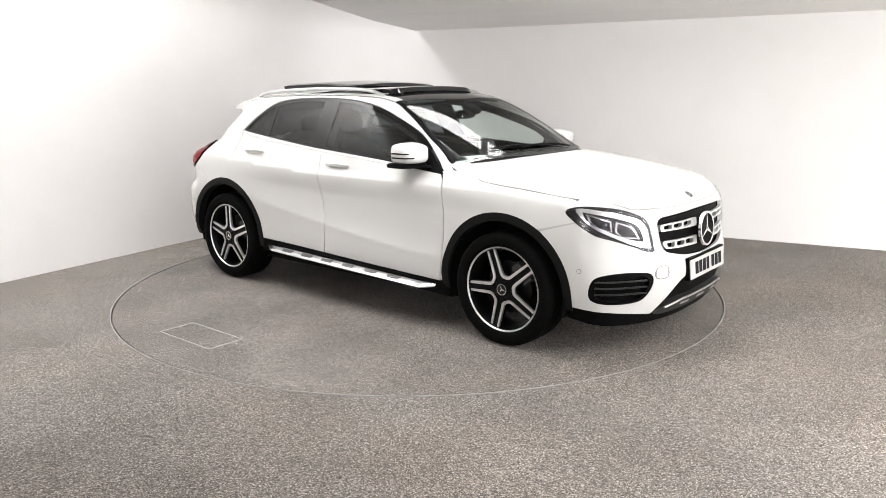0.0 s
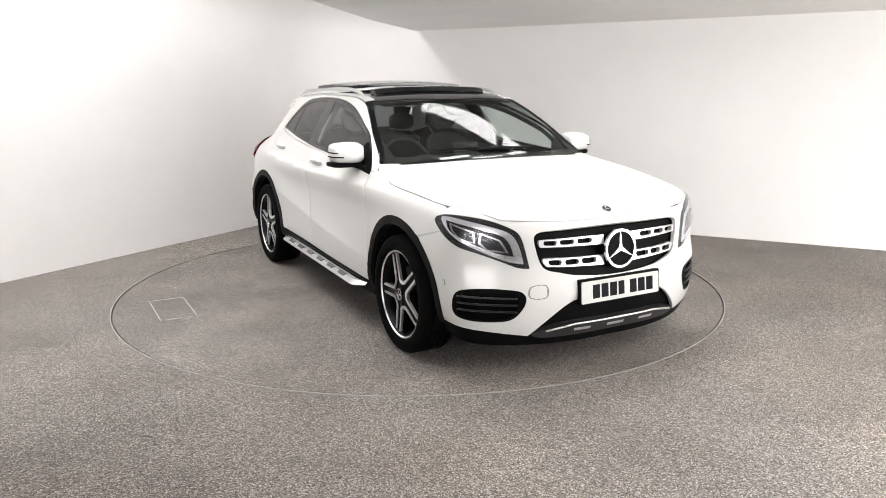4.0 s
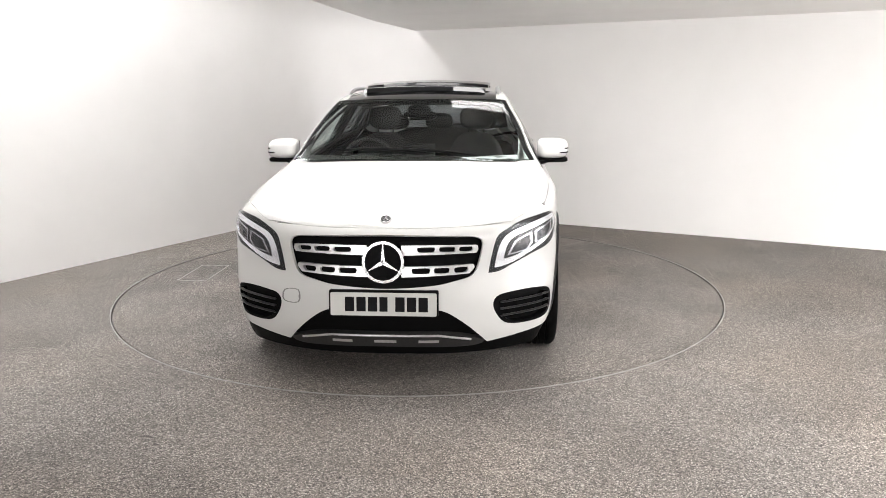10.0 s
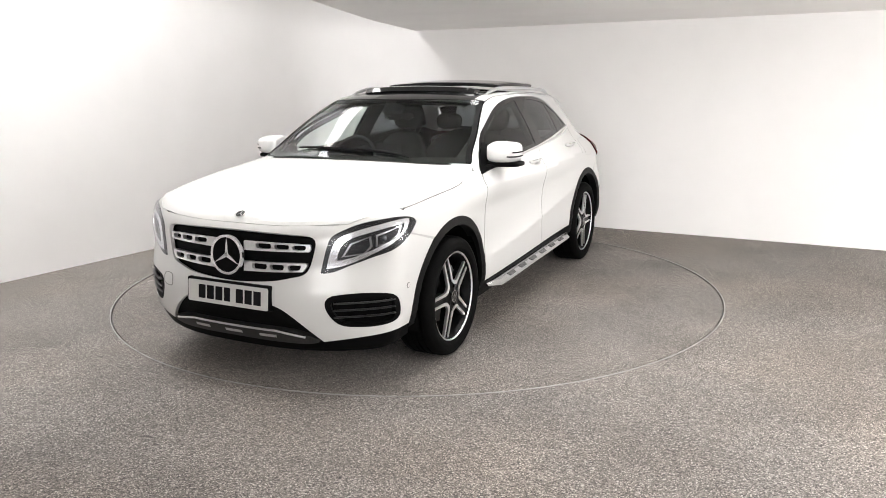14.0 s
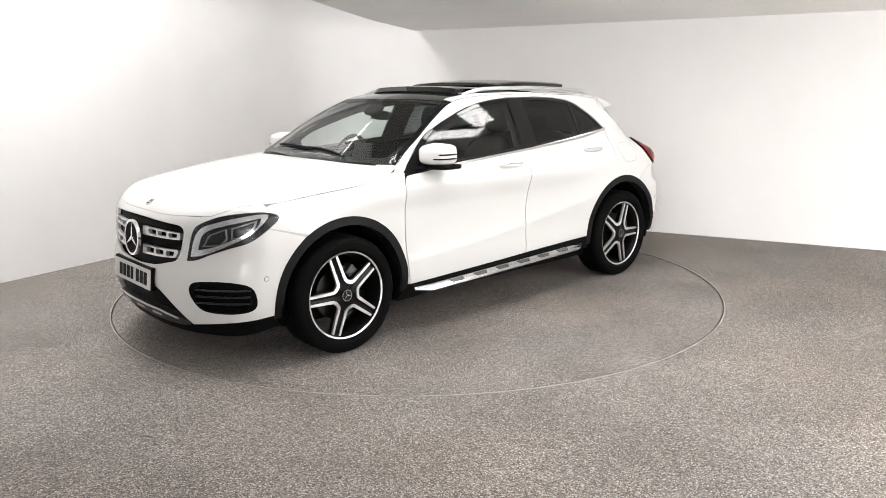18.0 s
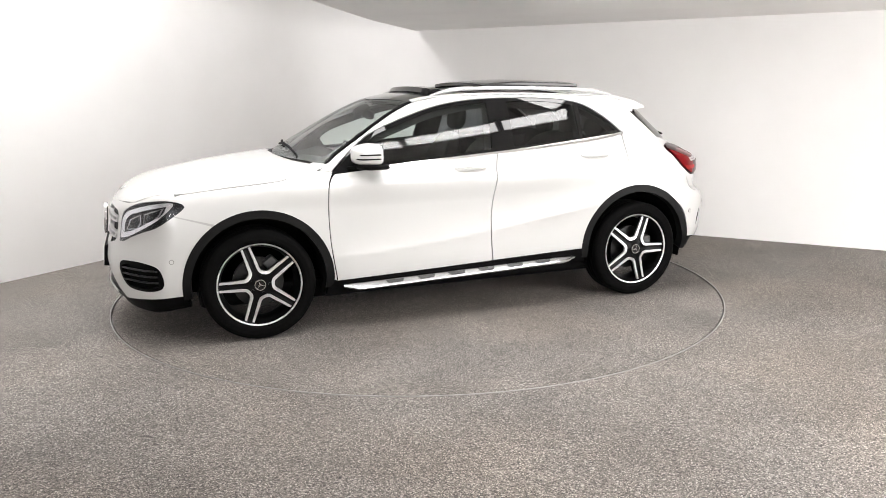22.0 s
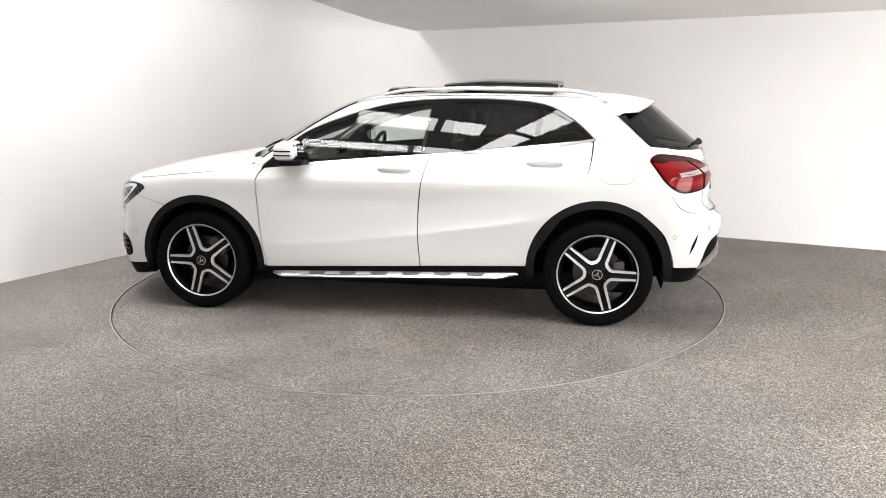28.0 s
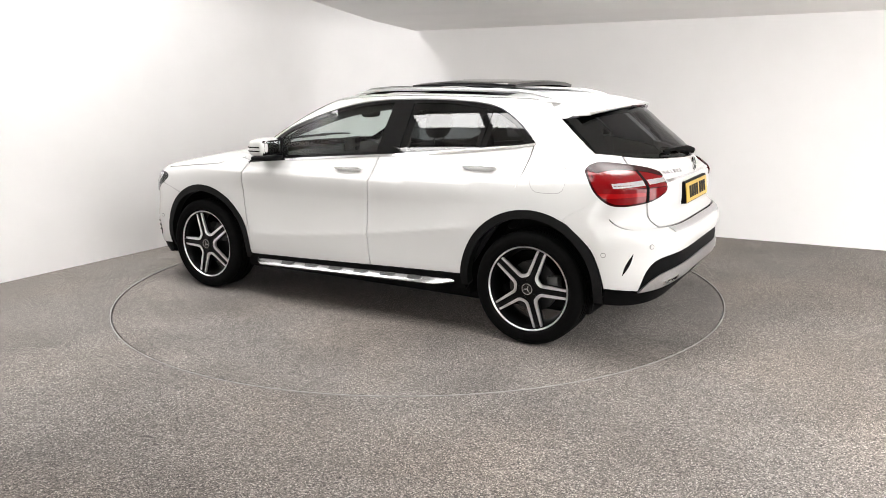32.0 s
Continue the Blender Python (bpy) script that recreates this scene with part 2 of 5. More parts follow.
def light_panel(m, size, mat=None, upright=False):
    """A flat lightbox that shines down its own z axis: frame, diffuser and housing."""
    ob = new("fill_panel" if upright else "offscreen_lightbox")
    # upright panels are added fill, not lamps of the room
    if upright:
        tagged(ob, "upright white softbox with a glowing diffuser beside the camera", "studio light", "studio lights")
    else:
        tagged(ob, "flat white ceiling lightbox with a glowing diffuser", "ceiling light", "ceiling lights")
    bm = bmesh.new()
    w, d = size
    for x, y, sx, sy in ((w / 2, 0, 0.03, d + 0.03), (-w / 2, 0, 0.03, d + 0.03), (0, d / 2, w - 0.03, 0.03), (0, -d / 2, w - 0.03, 0.03)):
        box(bm, (x, y, 0.03), (sx, sy, 0.06))
    part("frame", bm, FRAMEW, ob)
    bm = box(bmesh.new(), (0, 0, 0.03), (w - 0.034, d - 0.034, 0.02))
    part("diffuser", bm, mat or GLOW, ob)
    bm = box(bmesh.new(), (0, 0, 0.0535), (w - 0.034, d - 0.034, 0.012))
    part("housing", bm, FRAMEW, ob)
    ob.matrix_world = m
    return ob


SOFFIT_Z = 2.145


def light_strip(a, b, width, cuts=()):
    """A straight run of lightboxes under the soffit from a to b, cut at shares of its length."""
    a, b = Vector(a), Vector(b)
    d = b - a
    turn = math.degrees(math.atan2(d.y, d.x))
    ends = [0.0, *cuts, 1.0]
    for p, q in zip(ends, ends[1:]):
        m = a + d * (p + q) / 2
        light_panel(pose(m.x, m.y, SOFFIT_Z - 0.03, 0, 0, turn), ((q - p) * d.length - 0.035, width))


# the broken ring of lightboxes round the near side of the table
light_strip((-1.62, -1.40), (-0.15, -2.12), 0.27, (0.66,))
light_strip((0.02, -2.17), (1.82, -0.50), 0.27, (0.30, 0.68))
# short runs inside it, parallel to the far wall
light_strip((-0.80, -0.98), (0.24, -1.53), 0.30, (0.62,))
# this run is shifted out of view, placed for its windscreen reflection
light_strip((0.22, -0.36), (1.66, -0.40), 0.27, (0.60,))
# square lightboxes under the soffit on the camera's side, added unseen to brighten floor and walls
for x, y in ((2.7, -3.6), (4.6, -4.6), (3.0, -6.4)):
    light_panel(pose(x, y, SOFFIT_Z - 0.065), (1.2, 1.2))
SOFT = glow("wall_fill_glow", (1.0, 0.98, 0.967), 8.0)
# assumed lightbox under the high ceiling, out of view, to brighten the open wall beside it
for x, y in ((-2.6, 0.15),):
    light_panel(pose(x, y, 4.13, 0, 0, 58), (2.2, 1.2), SOFT)
# upright fill banks, added out of view where no lamp is known: one washes the swept corner from the open end, one
# stands well behind the camera
BANK = glow("fill_bank_glow", (1.0, 0.978, 0.962), 4.4)
light_panel(look((5.2, -3.6, 1.2), (-1.6, 2.4, 1.3)), (3.0, 1.8), BANK, True)
light_panel(look((-2.0, -8.4, 1.35), (0.0, 0.0, 0.9)), (3.2, 1.4), BANK, True)


# ------------------------------------------------------------------ the car's skin: one closed form, cut into panels
# car space: x forward, y to its left, z up; the origin lies on the ground midway between the axles
class Spline:
    """Natural cubic through knots; holds the end slopes outside."""

    def __init__(self, xs, ys):
        self.x, self.y = np.array(xs, float), np.array(ys, float)
        n, h = len(xs), np.diff(self.x)
        a, r = np.eye(n), np.zeros((n,) + self.y.shape[1:])
        for i in range(1, n - 1):
            a[i, i - 1:i + 2] = h[i - 1], 2 * (h[i - 1] + h[i]), h[i]
            r[i] = 6 * ((self.y[i + 1] - self.y[i]) / h[i] - (self.y[i] - self.y[i - 1]) / h[i - 1])
        self.m = np.linalg.solve(a, r)

    def __call__(self, q):
        q = np.asarray(q, float)
        c = np.clip(q, self.x[0], self.x[-1])
        i = np.clip(np.searchsorted(self.x, c) - 1, 0, len(self.x) - 2)
        h = self.x[i + 1] - self.x[i]
        a, b = (self.x[i + 1] - c) / h, (c - self.x[i]) / h
        e = (slice(None),) * q.ndim + (None,) * (self.y.ndim - 1)
        a, b, h = a[e], b[e], h[e]
        return a * self.y[i] + b * self.y[i + 1] + ((a ** 3 - a) * self.m[i] + (b ** 3 - b) * self.m[i + 1]) * h * h / 6


WZ = (0.20, 0.35, 0.50, 0.65, 0.80, 0.92, 1.00, 1.08, 1.25, 1.40, 1.50)
HALF_WIDTH = Spline((-2.1, -1.35, -0.6, 0.2, 0.9, 1.35, 1.8, 2.3), (
    (0.79, 0.86, 0.875, 0.880, 0.865, 0.835, 0.80, 0.745, 0.62, 0.53, 0.46),
    (0.82, 0.885, 0.893, 0.897, 0.890, 0.872, 0.838, 0.770, 0.662, 0.570, 0.51),
    (0.82, 0.866, 0.866, 0.870, 0.882, 0.884, 0.848, 0.808, 0.718, 0.625, 0.575),
    (0.82, 0.868, 0.870, 0.872, 0.882, 0.884, 0.850, 0.808, 0.722, 0.630, 0.585),
    (0.82, 0.868, 0.874, 0.880, 0.886, 0.882, 0.838, 0.785, 0.700, 0.605, 0.55),
    (0.80, 0.868, 0.888, 0.896, 0.893, 0.872, 0.820, 0.76, 0.66, 0.56, 0.49),
    (0.78, 0.838, 0.855, 0.862, 0.852, 0.815, 0.76, 0.71, 0.62, 0.54, 0.48),
    (0.74, 0.79, 0.81, 0.82, 0.80, 0.76, 0.71, 0.67, 0.60, 0.53, 0.47)))
BONNET_Z = Spline((0.85, 1.16, 1.45, 1.75, 1.92, 2.05, 2.14, 2.20, 2.3), (1.095, 1.062, 1.026, 0.976, 0.938, 0.893, 0.845, 0.80, 0.70))
CABIN_Z = Spline((-2.2, -1.75, -1.45, -1.2, -0.7, -0.1, 0.15, 0.36, 0.55, 0.80, 1.12, 1.3, 1.6, 2.4),
                 (1.30, 1.395, 1.45, 1.472, 1.492, 1.492, 1.475, 1.437, 1.363, 1.233, 1.052, 0.95, 0.78, 0.33))
NOSE_X = Spline((0.15, 0.30, 0.42, 0.52, 0.60, 0.75, 0.86, 0.95, 1.1), (2.13, 2.205, 2.225, 2.22, 2.20, 2.185, 2.16, 2.12, 2.03))
TAIL_X = Spline((0.20, 0.30, 0.42, 0.57, 0.69, 0.725, 0.755, 0.83, 0.95, 1.09, 1.25, 1.39, 1.5),
                (-2.0, -2.06, -2.135, -2.152, -2.146, -2.122, -2.082, -2.066, -2.066, -2.045, -1.87, -1.71, -1.58))


def smax(a, b, k):
    h = np.maximum(k - np.abs(a - b), 0) / k
    return np.maximum(a, b) + h * h * k * 0.25


def step(a, b, q):
    q = np.clip((q - a) / (b - a), 0, 1)
    return q * q * (3 - 2 * q)


def half_width(x, z):
    zz = np.clip(z, WZ[0], WZ[-1])
    rows = HALF_WIDTH(x)
    # spline over z, row by row
    w = spline_rows(rows, zz)
    w = w - np.maximum(z - WZ[-1], 0) * 1.2
    # shoulder crease: proud edge, falling away above it and hollowed out below
    zs = 0.917 + 0.04 * np.maximum(-x - 0.1, 0)
    h = z - zs
    ridge = np.where(h > 0, np.maximum(1 - h / 0.04, 0), np.maximum(1 + h / 0.13, 0) ** 1.5)
    w = w + 0.016 * ridge * step(-1.75, -0.9, x) * (1 - step(1.0, 1.75, x))
    # lower crease of the doors, rising to the rear: the panel swells out towards it and tucks in below
    zc = 0.545 - 0.115 * x + 0.035 * x * x
    h = z - zc
    fold = step(-0.022, 0.022, h)
    swell = fold * np.maximum(1 - np.maximum(h, -0.03) / 0.20, 0) ** 2 + (1 - fold) * (1.0 + 3.6 * h)
    w = w + 0.016 * swell * step(-1.15, -0.75, x) * (1 - step(0.75, 1.0, x)) * step(0.26, 0.34, z)
    return w


WA = np.eye(len(WZ))
for _i in range(1, len(WZ) - 1):
    WA[_i, _i - 1:_i + 2] = WZ[_i] - WZ[_i - 1], 2 * (WZ[_i + 1] - WZ[_i - 1]), WZ[_i + 1] - WZ[_i]
WA = np.linalg.inv(WA)


def spline_rows(rows, z):
    xs = np.array(WZ)
    h = np.diff(xs)
    r = np.zeros_like(rows)
    r[:, 1:-1] = 6 * ((rows[:, 2:] - rows[:, 1:-1]) / h[1:] - (rows[:, 1:-1] - rows[:, :-2]) / h[:-1])
    m = r @ WA.T
    i = np.clip(np.searchsorted(xs, z) - 1, 0, len(xs) - 2)
    n = np.arange(len(z))
    hh = xs[i + 1] - xs[i]
    a, b = (xs[i + 1] - z) / hh, (z - xs[i]) / hh
    return a * rows[n, i] + b * rows[n, i + 1] + ((a ** 3 - a) * m[n, i] + (b ** 3 - b) * m[n, i + 1]) * hh * hh / 6


def skin(p):
    """Signed field of the car's outer form, negative inside; p is an (n, 3) array."""
    x, y, z = p[:, 0], np.abs(p[:, 1]), p[:, 2]
    side = y - half_width(x, z)
    front = step(-0.2, 0.4, x)
    bow = 0.12 * (y / 0.7) ** 2 * front
    bonnet = BONNET_Z(x) - 0.045 * (y / 0.8) ** 2.4
    cabin = CABIN_Z(x + bow) - (0.036 - 0.014 * front) * (y / 0.6) ** 2.2
    top = z - smax(bonnet, cabin, 0.012)
    nose = x - (NOSE_X(z) - 0.474 * y ** 2.76)
    up = step(0.95, 1.12, z)
    tail = (TAIL_X(z) + (1 - up) * 0.60 * y ** 5.2 + up * 0.85 * y ** 2) - x
    d = smax(side, top, 0.036 + 0.05 * step(0.9, 1.2, x))
    d = smax(d, nose, 0.07)
    return smax(d, tail, 0.06)


def gradient(p):
    e = 1e-3
    g = np.stack([skin(p + e * np.eye(3)[i]) - skin(p - e * np.eye(3)[i]) for i in range(3)], 1)
    return g / np.maximum(np.linalg.norm(g, axis=1, keepdims=True), 1e-9)


FX, RX = 1.2, -1.2      # upright axes round which nose and tail panels are laid out, in degrees
DEG = 0.0165


def rays(uv, how):
    u, v = uv[:, 0], uv[:, 1]
    n, o = len(u), np.ones(len(u))
    if how == "side":
        return np.stack([u, 1.15 * o, v], 1), np.stack([0 * o, -o, 0 * o], 1), 1.15
    if how == "top":
        return np.stack([u, v, 1.75 * o], 1), np.stack([0 * o, 0 * o, -o], 1), 1.3
    if how == "back":
        return np.stack([-2.5 * o, u, v], 1), np.stack([o, 0 * o, 0 * o], 1), 1.6
    if how == "ahead":
        return np.stack([2.6 * o, u, v], 1), np.stack([-o, 0 * o, 0 * o], 1), 1.6
    a = np.radians(u / DEG)
    s = 1 if how == "nose" else -1
    d = np.stack([s * np.cos(a), np.sin(a), 0 * o], 1)
    c = np.stack([(FX if s > 0 else RX) * o, 0 * o, v], 1)
    return c + d * 1.35, -d, 1.35


def cast(uv, how):
    """Drop plan points on to the skin."""
    o, d, reach = rays(np.asarray(uv, float), how)
    n = len(o)
    lo, hi, done = np.zeros(n), np.full(n, reach), np.zeros(n, bool)
    steps = np.linspace(0, reach, 48)
    for a, b in zip(steps, steps[1:]):
        inside = (skin(o + d * b) < 0) & ~done
        lo[inside], hi[inside] = a, b
        done |= inside
    for _ in range(22):
        mid = (lo + hi) / 2
        inn = skin(o + d * mid[:, None]) < 0
        hi, lo = np.where(inn, mid, hi), np.where(inn, lo, mid)
    p = o + d * hi[:, None]
    return p, gradient(p)


def outline(text, how="side", close=True, res=0.02):
    """Points 'u,v' joined by smooth curves; a '!' marks a sharp corner; 'a(cx,cz,r,from,to)' an arc of degrees."""
    pts, sharp = [], []
    for w in text.split():
        if w[0] == "a":
            cx, cz, r, a0, a1 = map(float, w[2:-1].split(","))
            k = max(3, int(abs(a1 - a0) / 7))
            for i in range(k + 1):
                a = radians(a0 + (a1 - a0) * i / k)
                pts.append((cx + r * math.cos(a), cz + r * math.sin(a)))
                sharp.append(i in (0, k))
            continue
        s = w.endswith("!")
        u, v = map(float, w.rstrip("!").split(","))
        pts.append((u, v))
        sharp.append(s)
    sc = DEG if how in ("nose", "tail") else 1.0
    p = np.array(pts) * [sc, 1.0]
    n = len(p)
    out = []
    for i in range(n if close else n - 1):
        a, b = p[i], p[(i + 1) % n]
        t0 = (b - p[i - 1]) / 2 if not sharp[i] and (close or i) else None
        t1 = (p[(i + 2) % n] - a) / 2 if not sharp[(i + 1) % n] and (close or i < n - 2) else None
        ln = np.linalg.norm(b - a)
        def fit(t):
            q = np.linalg.norm(t)
            return t * min(1.0, 1.2 * ln / max(q, 1e-9))
        t0 = fit(t0) if t0 is not None else None
        t1 = fit(t1) if t1 is not None else None
        if t0 is None and t1 is None:
            t0 = t1 = b - a
        elif t0 is None:
            t0 = 1.5 * (b - a) - 0.5 * t1
        elif t1 is None:
            t1 = 1.5 * (b - a) - 0.5 * t0
        k = max(1, int(round(ln / res)))
        for j in range(k):
            t = j / k
            out.append((2 * t ** 3 - 3 * t * t + 1) * a + (t ** 3 - 2 * t * t + t) * t0 + (-2 * t ** 3 + 3 * t * t) * b + (t ** 3 - t * t) * t1)
    if not close:
        out.append(p[-1])
    return np.array(out)


def inside_mask(pts, poly):
    x, y = pts[:, 0], pts[:, 1]
    r = np.zeros(len(pts), bool)
    for a, b in zip(poly, np.roll(poly, -1, 0)):
        c = ((a[1] > y) != (b[1] > y)) & (x < (b[0] - a[0]) * (y - a[1]) / (b[1] - a[1] + 1e-12) + a[0])
        r ^= c
    return r


def edge_distance(pts, polys):
    d = np.full(len(pts), 1e9)
    for poly in polys:
        for a, b in zip(poly, np.roll(poly, -1, 0)):
            ab = b - a
            t = np.clip(((pts - a) @ ab) / max(ab @ ab, 1e-12), 0, 1)
            d = np.minimum(d, np.linalg.norm(pts - a - t[:, None] * ab, axis=1))
    return d


def panel(name, shape, how, mat, parent, s=1, off=0.0, grid=0.035, skirt=0.014, pillow=(0.0025, 0.010), holes=(), label="", res=0.02, relief=None, glazing=False):
    """A piece of the skin within an outline, with turned-in edges. s = -1 gives its twin on the right side."""
    loops = [outline(shape, how, res=res) if isinstance(shape, str) else np.array(shape)] + [outline(h, how, res=res) if isinstance(h, str) else np.array(h) for h in holes]
    lo, hi = loops[0].min(0), loops[0].max(0)
    gx, gy = np.meshgrid(np.arange(lo[0], hi[0], grid), np.arange(lo[1], hi[1], grid * 0.87))
    gx[1::2] += grid / 2
    g = np.stack([gx.ravel(), gy.ravel()], 1)
    keep = inside_mask(g, loops[0])
    for h in loops[1:]:
        keep &= ~inside_mask(g, h)
    g = g[keep]
    if len(g):
        g = g[edge_distance(g, loops) > 0.45 * grid]
    rim = pillow[1]
    allp = [l for l in loops] + [g]
    pts = np.concatenate(allp)
    edges, k = [], 0
    for l in loops:
        edges += [(k + i, k + (i + 1) % len(l)) for i in range(len(l))]
        k += len(l)
    from mathutils.geometry import delaunay_2d_cdt
    vs, es, fs, ov, oe, of = delaunay_2d_cdt([Vector(q) for q in pts], edges, [], 0, 1e-6)
    uv = np.array([tuple(v) for v in vs])
    fs = np.array([f for f in fs if len(f) == 3])
    cen = uv[fs].mean(1)
    ok = inside_mask(cen, loops[0])
    for h in loops[1:]:
        ok &= ~inside_mask(cen, h)
    fs = fs[ok]
    p, nr = cast(uv, how)
    dist = edge_distance(uv, loops)
    o = off - pillow[0] * (1 - np.clip(dist / rim, 0, 1)) ** 2
    if relief is not None:
        o = o + relief(uv, dist, p)
    p = p + nr * (o[:, None] if isinstance(o, np.ndarray) else o)
    # face sense
    fn = np.cross(p[fs[:, 1]] - p[fs[:, 0]], p[fs[:, 2]] - p[fs[:, 0]])
    flip = (fn * nr[fs[:, 0]]).sum(1) < 0
    fs[flip] = fs[flip][:, ::-1]
    # turned-in edge
    from collections import Counter
    cnt = Counter()
    for f in fs:
        for a, b in ((f[0], f[1]), (f[1], f[2]), (f[2], f[0])):
            cnt[(a, b)] += 1
    border = [(a, b) for a, b in cnt if (b, a) not in cnt]
    vid = sorted({v for e in border for v in e})
    base = len(p)
    idx = {v: i for i, v in enumerate(vid)}
    m = len(vid)
    top, low = p[vid], p[vid] - nr[vid] * skirt
    sides = [(base + idx[b], base + idx[a], base + m + idx[a], base + m + idx[b]) for a, b in border]
    allv = np.concatenate([p, top, low])
    if relief is None:
        # outward-in-plane normals for the turned-in edge
        acc = np.zeros((m, 3))
        for a, b in border:
            w = np.cross(p[b] - p[a], nr[a])
            acc[idx[a]] += w
            acc[idx[b]] += w
        acc /= np.maximum(np.linalg.norm(acc, axis=1, keepdims=True), 1e-9)
        if glazing == "screen":
            # shading normals tilt steeper than the glass itself, to steer the lightboxes' reflection
            lift = np.tan(np.radians(11.0 + 7.0 * step(1.15, 1.42, p[:, 2])))
            nr = nr + np.stack([nr[:, 2], 0 * nr[:, 0], -nr[:, 0]], 1) * lift[:, None]
            nr /= np.linalg.norm(nr, axis=1, keepdims=True)
        elif glazing:
            # side glass is one even curve: its lean grows steadily with height
            lean = np.radians(22.5 + 45.0 * (p[:, 2] - 1.10))
            nr = np.stack([nr[:, 0], np.cos(lean), np.sin(lean)], 1)
            nr /= np.linalg.norm(nr, axis=1, keepdims=True)
        nall = np.concatenate([nr, acc, acc])
    else:
        nall = None
    faces = [tuple(f) for f in fs] + sides
    if s < 0:
        allv = allv * [1, -1, 1]
        faces = [f[::-1] for f in faces]
        nall = nall * [1, -1, 1] if nall is not None else None
    ob = link_mesh(name, allv, faces, mat, parent, normals=nall, label=label)
    if nall is None:
        ob.data.set_sharp_from_angle(angle=radians(40))
    return ob


car = new("car")
tagged(car, "white compact crossover car with open panoramic roof, parked on the turntable", "car")


# ------------------------------------------------------------------ panel plan of the car
def sym(text):
    """Close a half outline, given from the middle of the top to the middle of the bottom, by its mirror image."""
    w = text.split()
    back = []
    for q in reversed(w):
        e = "!" if q.endswith("!") else ""
        u, v = map(float, q.rstrip("!").split(","))
        if abs(u) > 1e-6:
            back.append("%.4f,%.4f%s" % (-u, v, e))
    return " ".join(w + back)


def spot(u, v, how, off=0.0):
    """A place on the skin and the outward direction there; nose and tail take degrees."""
    q = np.array([[u * (DEG if how in ("nose", "tail") else 1.0), v]])
    p, n = cast(q, how)
    return Vector(p[0] + n[0] * off), Vector(n[0])


def flip(p, s):
    return Vector((p[0], p[1] * s, p[2]))


ARCH_F = "a(1.342,0.349,%.3f,%.1f,%.1f)"
ARCH_R = "a(-1.35,0.361,%.3f,%.1f,%.1f)"
# bonnet edge in plan, nose to cowl
EDGE = [(2.02, 0.625), (1.92, 0.715), (1.765, 0.795), (1.48, 0.832), (1.27, 0.844), (1.16, 0.838), (1.07, 0.795), (0.985, 0.700)]
edge_p, _ = cast(np.array(EDGE), "top")
lead_p, _ = cast(np.array([(2.139, 0.0), (2.132, 0.24), (2.097, 0.44), (2.0245, 0.621), (1.922, 0.714), (1.80, 0.778)]), "top")
LEAD = " ".join("%.2f,%.4f" % (math.degrees(math.atan2(p[1], p[0] - FX)), p[2]) for p in lead_p)
FENDER_TOP = " ".join("%.3f,%.3f" % (p[0], p[2] - 0.005) for p in edge_p[2:-1])
DLO = "0.905,0.980! 0.665,1.180 0.54,1.250 0.225,1.358 -0.006,1.408 -0.273,1.432 -0.682,1.430 -0.98,1.396 -1.160,1.306 -1.300,1.185!"
DLO_BACK = "-1.306,1.189! -1.166,1.311 -0.984,1.401 -0.682,1.436 -0.273,1.438 -0.006,1.414 0.225,1.364 0.54,1.256 0.668,1.186 0.905,0.986!"
FRONT_WIN = "0.635,1.160! 0.54,1.225 0.22,1.338 -0.01,1.387 -0.258,1.411! -0.228,1.106! -0.03,1.089 0.60,1.046!"
REAR_WIN = "-0.412,1.411! -0.68,1.410 -0.950,1.380! -0.930,1.151! -0.395,1.112!"
QUARTER_WIN = "-0.985,1.374! -1.145,1.293 -1.258,1.194! -0.958,1.154!"


def top_edge(xs):
    """Where flank and roof meet: points (x, y, z) on the turn of the skin."""
    out = []
    for x in xs:
        q = np.stack([np.full(100, x), np.linspace(0.45, 0.80, 100)], 1)
        p, n = cast(q, "top")
        out.append(p[np.argmin(np.abs(n[:, 1] - 0.6 * n[:, 2]) + (p[:, 2] < 0.9))])
    return np.array(out)


RIM = top_edge((0.90, 0.80, 0.66, 0.52, 0.38, 0.27, 0.10, -0.20, -0.50, -0.80, -1.10, -1.33))
RIM_SIDE = " ".join("%.3f,%.4f" % (p[0], p[2]) for p in RIM)
WS_SIDE = ["%.3f,%.4f" % (p[0], p[1] - 0.012) for p in RIM[:6]]
ROOF_SIDE = ["%.3f,%.4f" % (p[0], p[1] - 0.006) for p in RIM[5:]]
SIDE_FRAME = ("0.868,1.006! 0.945,1.018! " + RIM_SIDE + "! -1.42,1.335! "
              "-1.66,1.130! -1.64,1.06! -1.72,0.87! -1.58,0.795! " + ARCH_R % (0.453, 117.5, 73) + " -1.290,1.04 " + DLO_BACK)


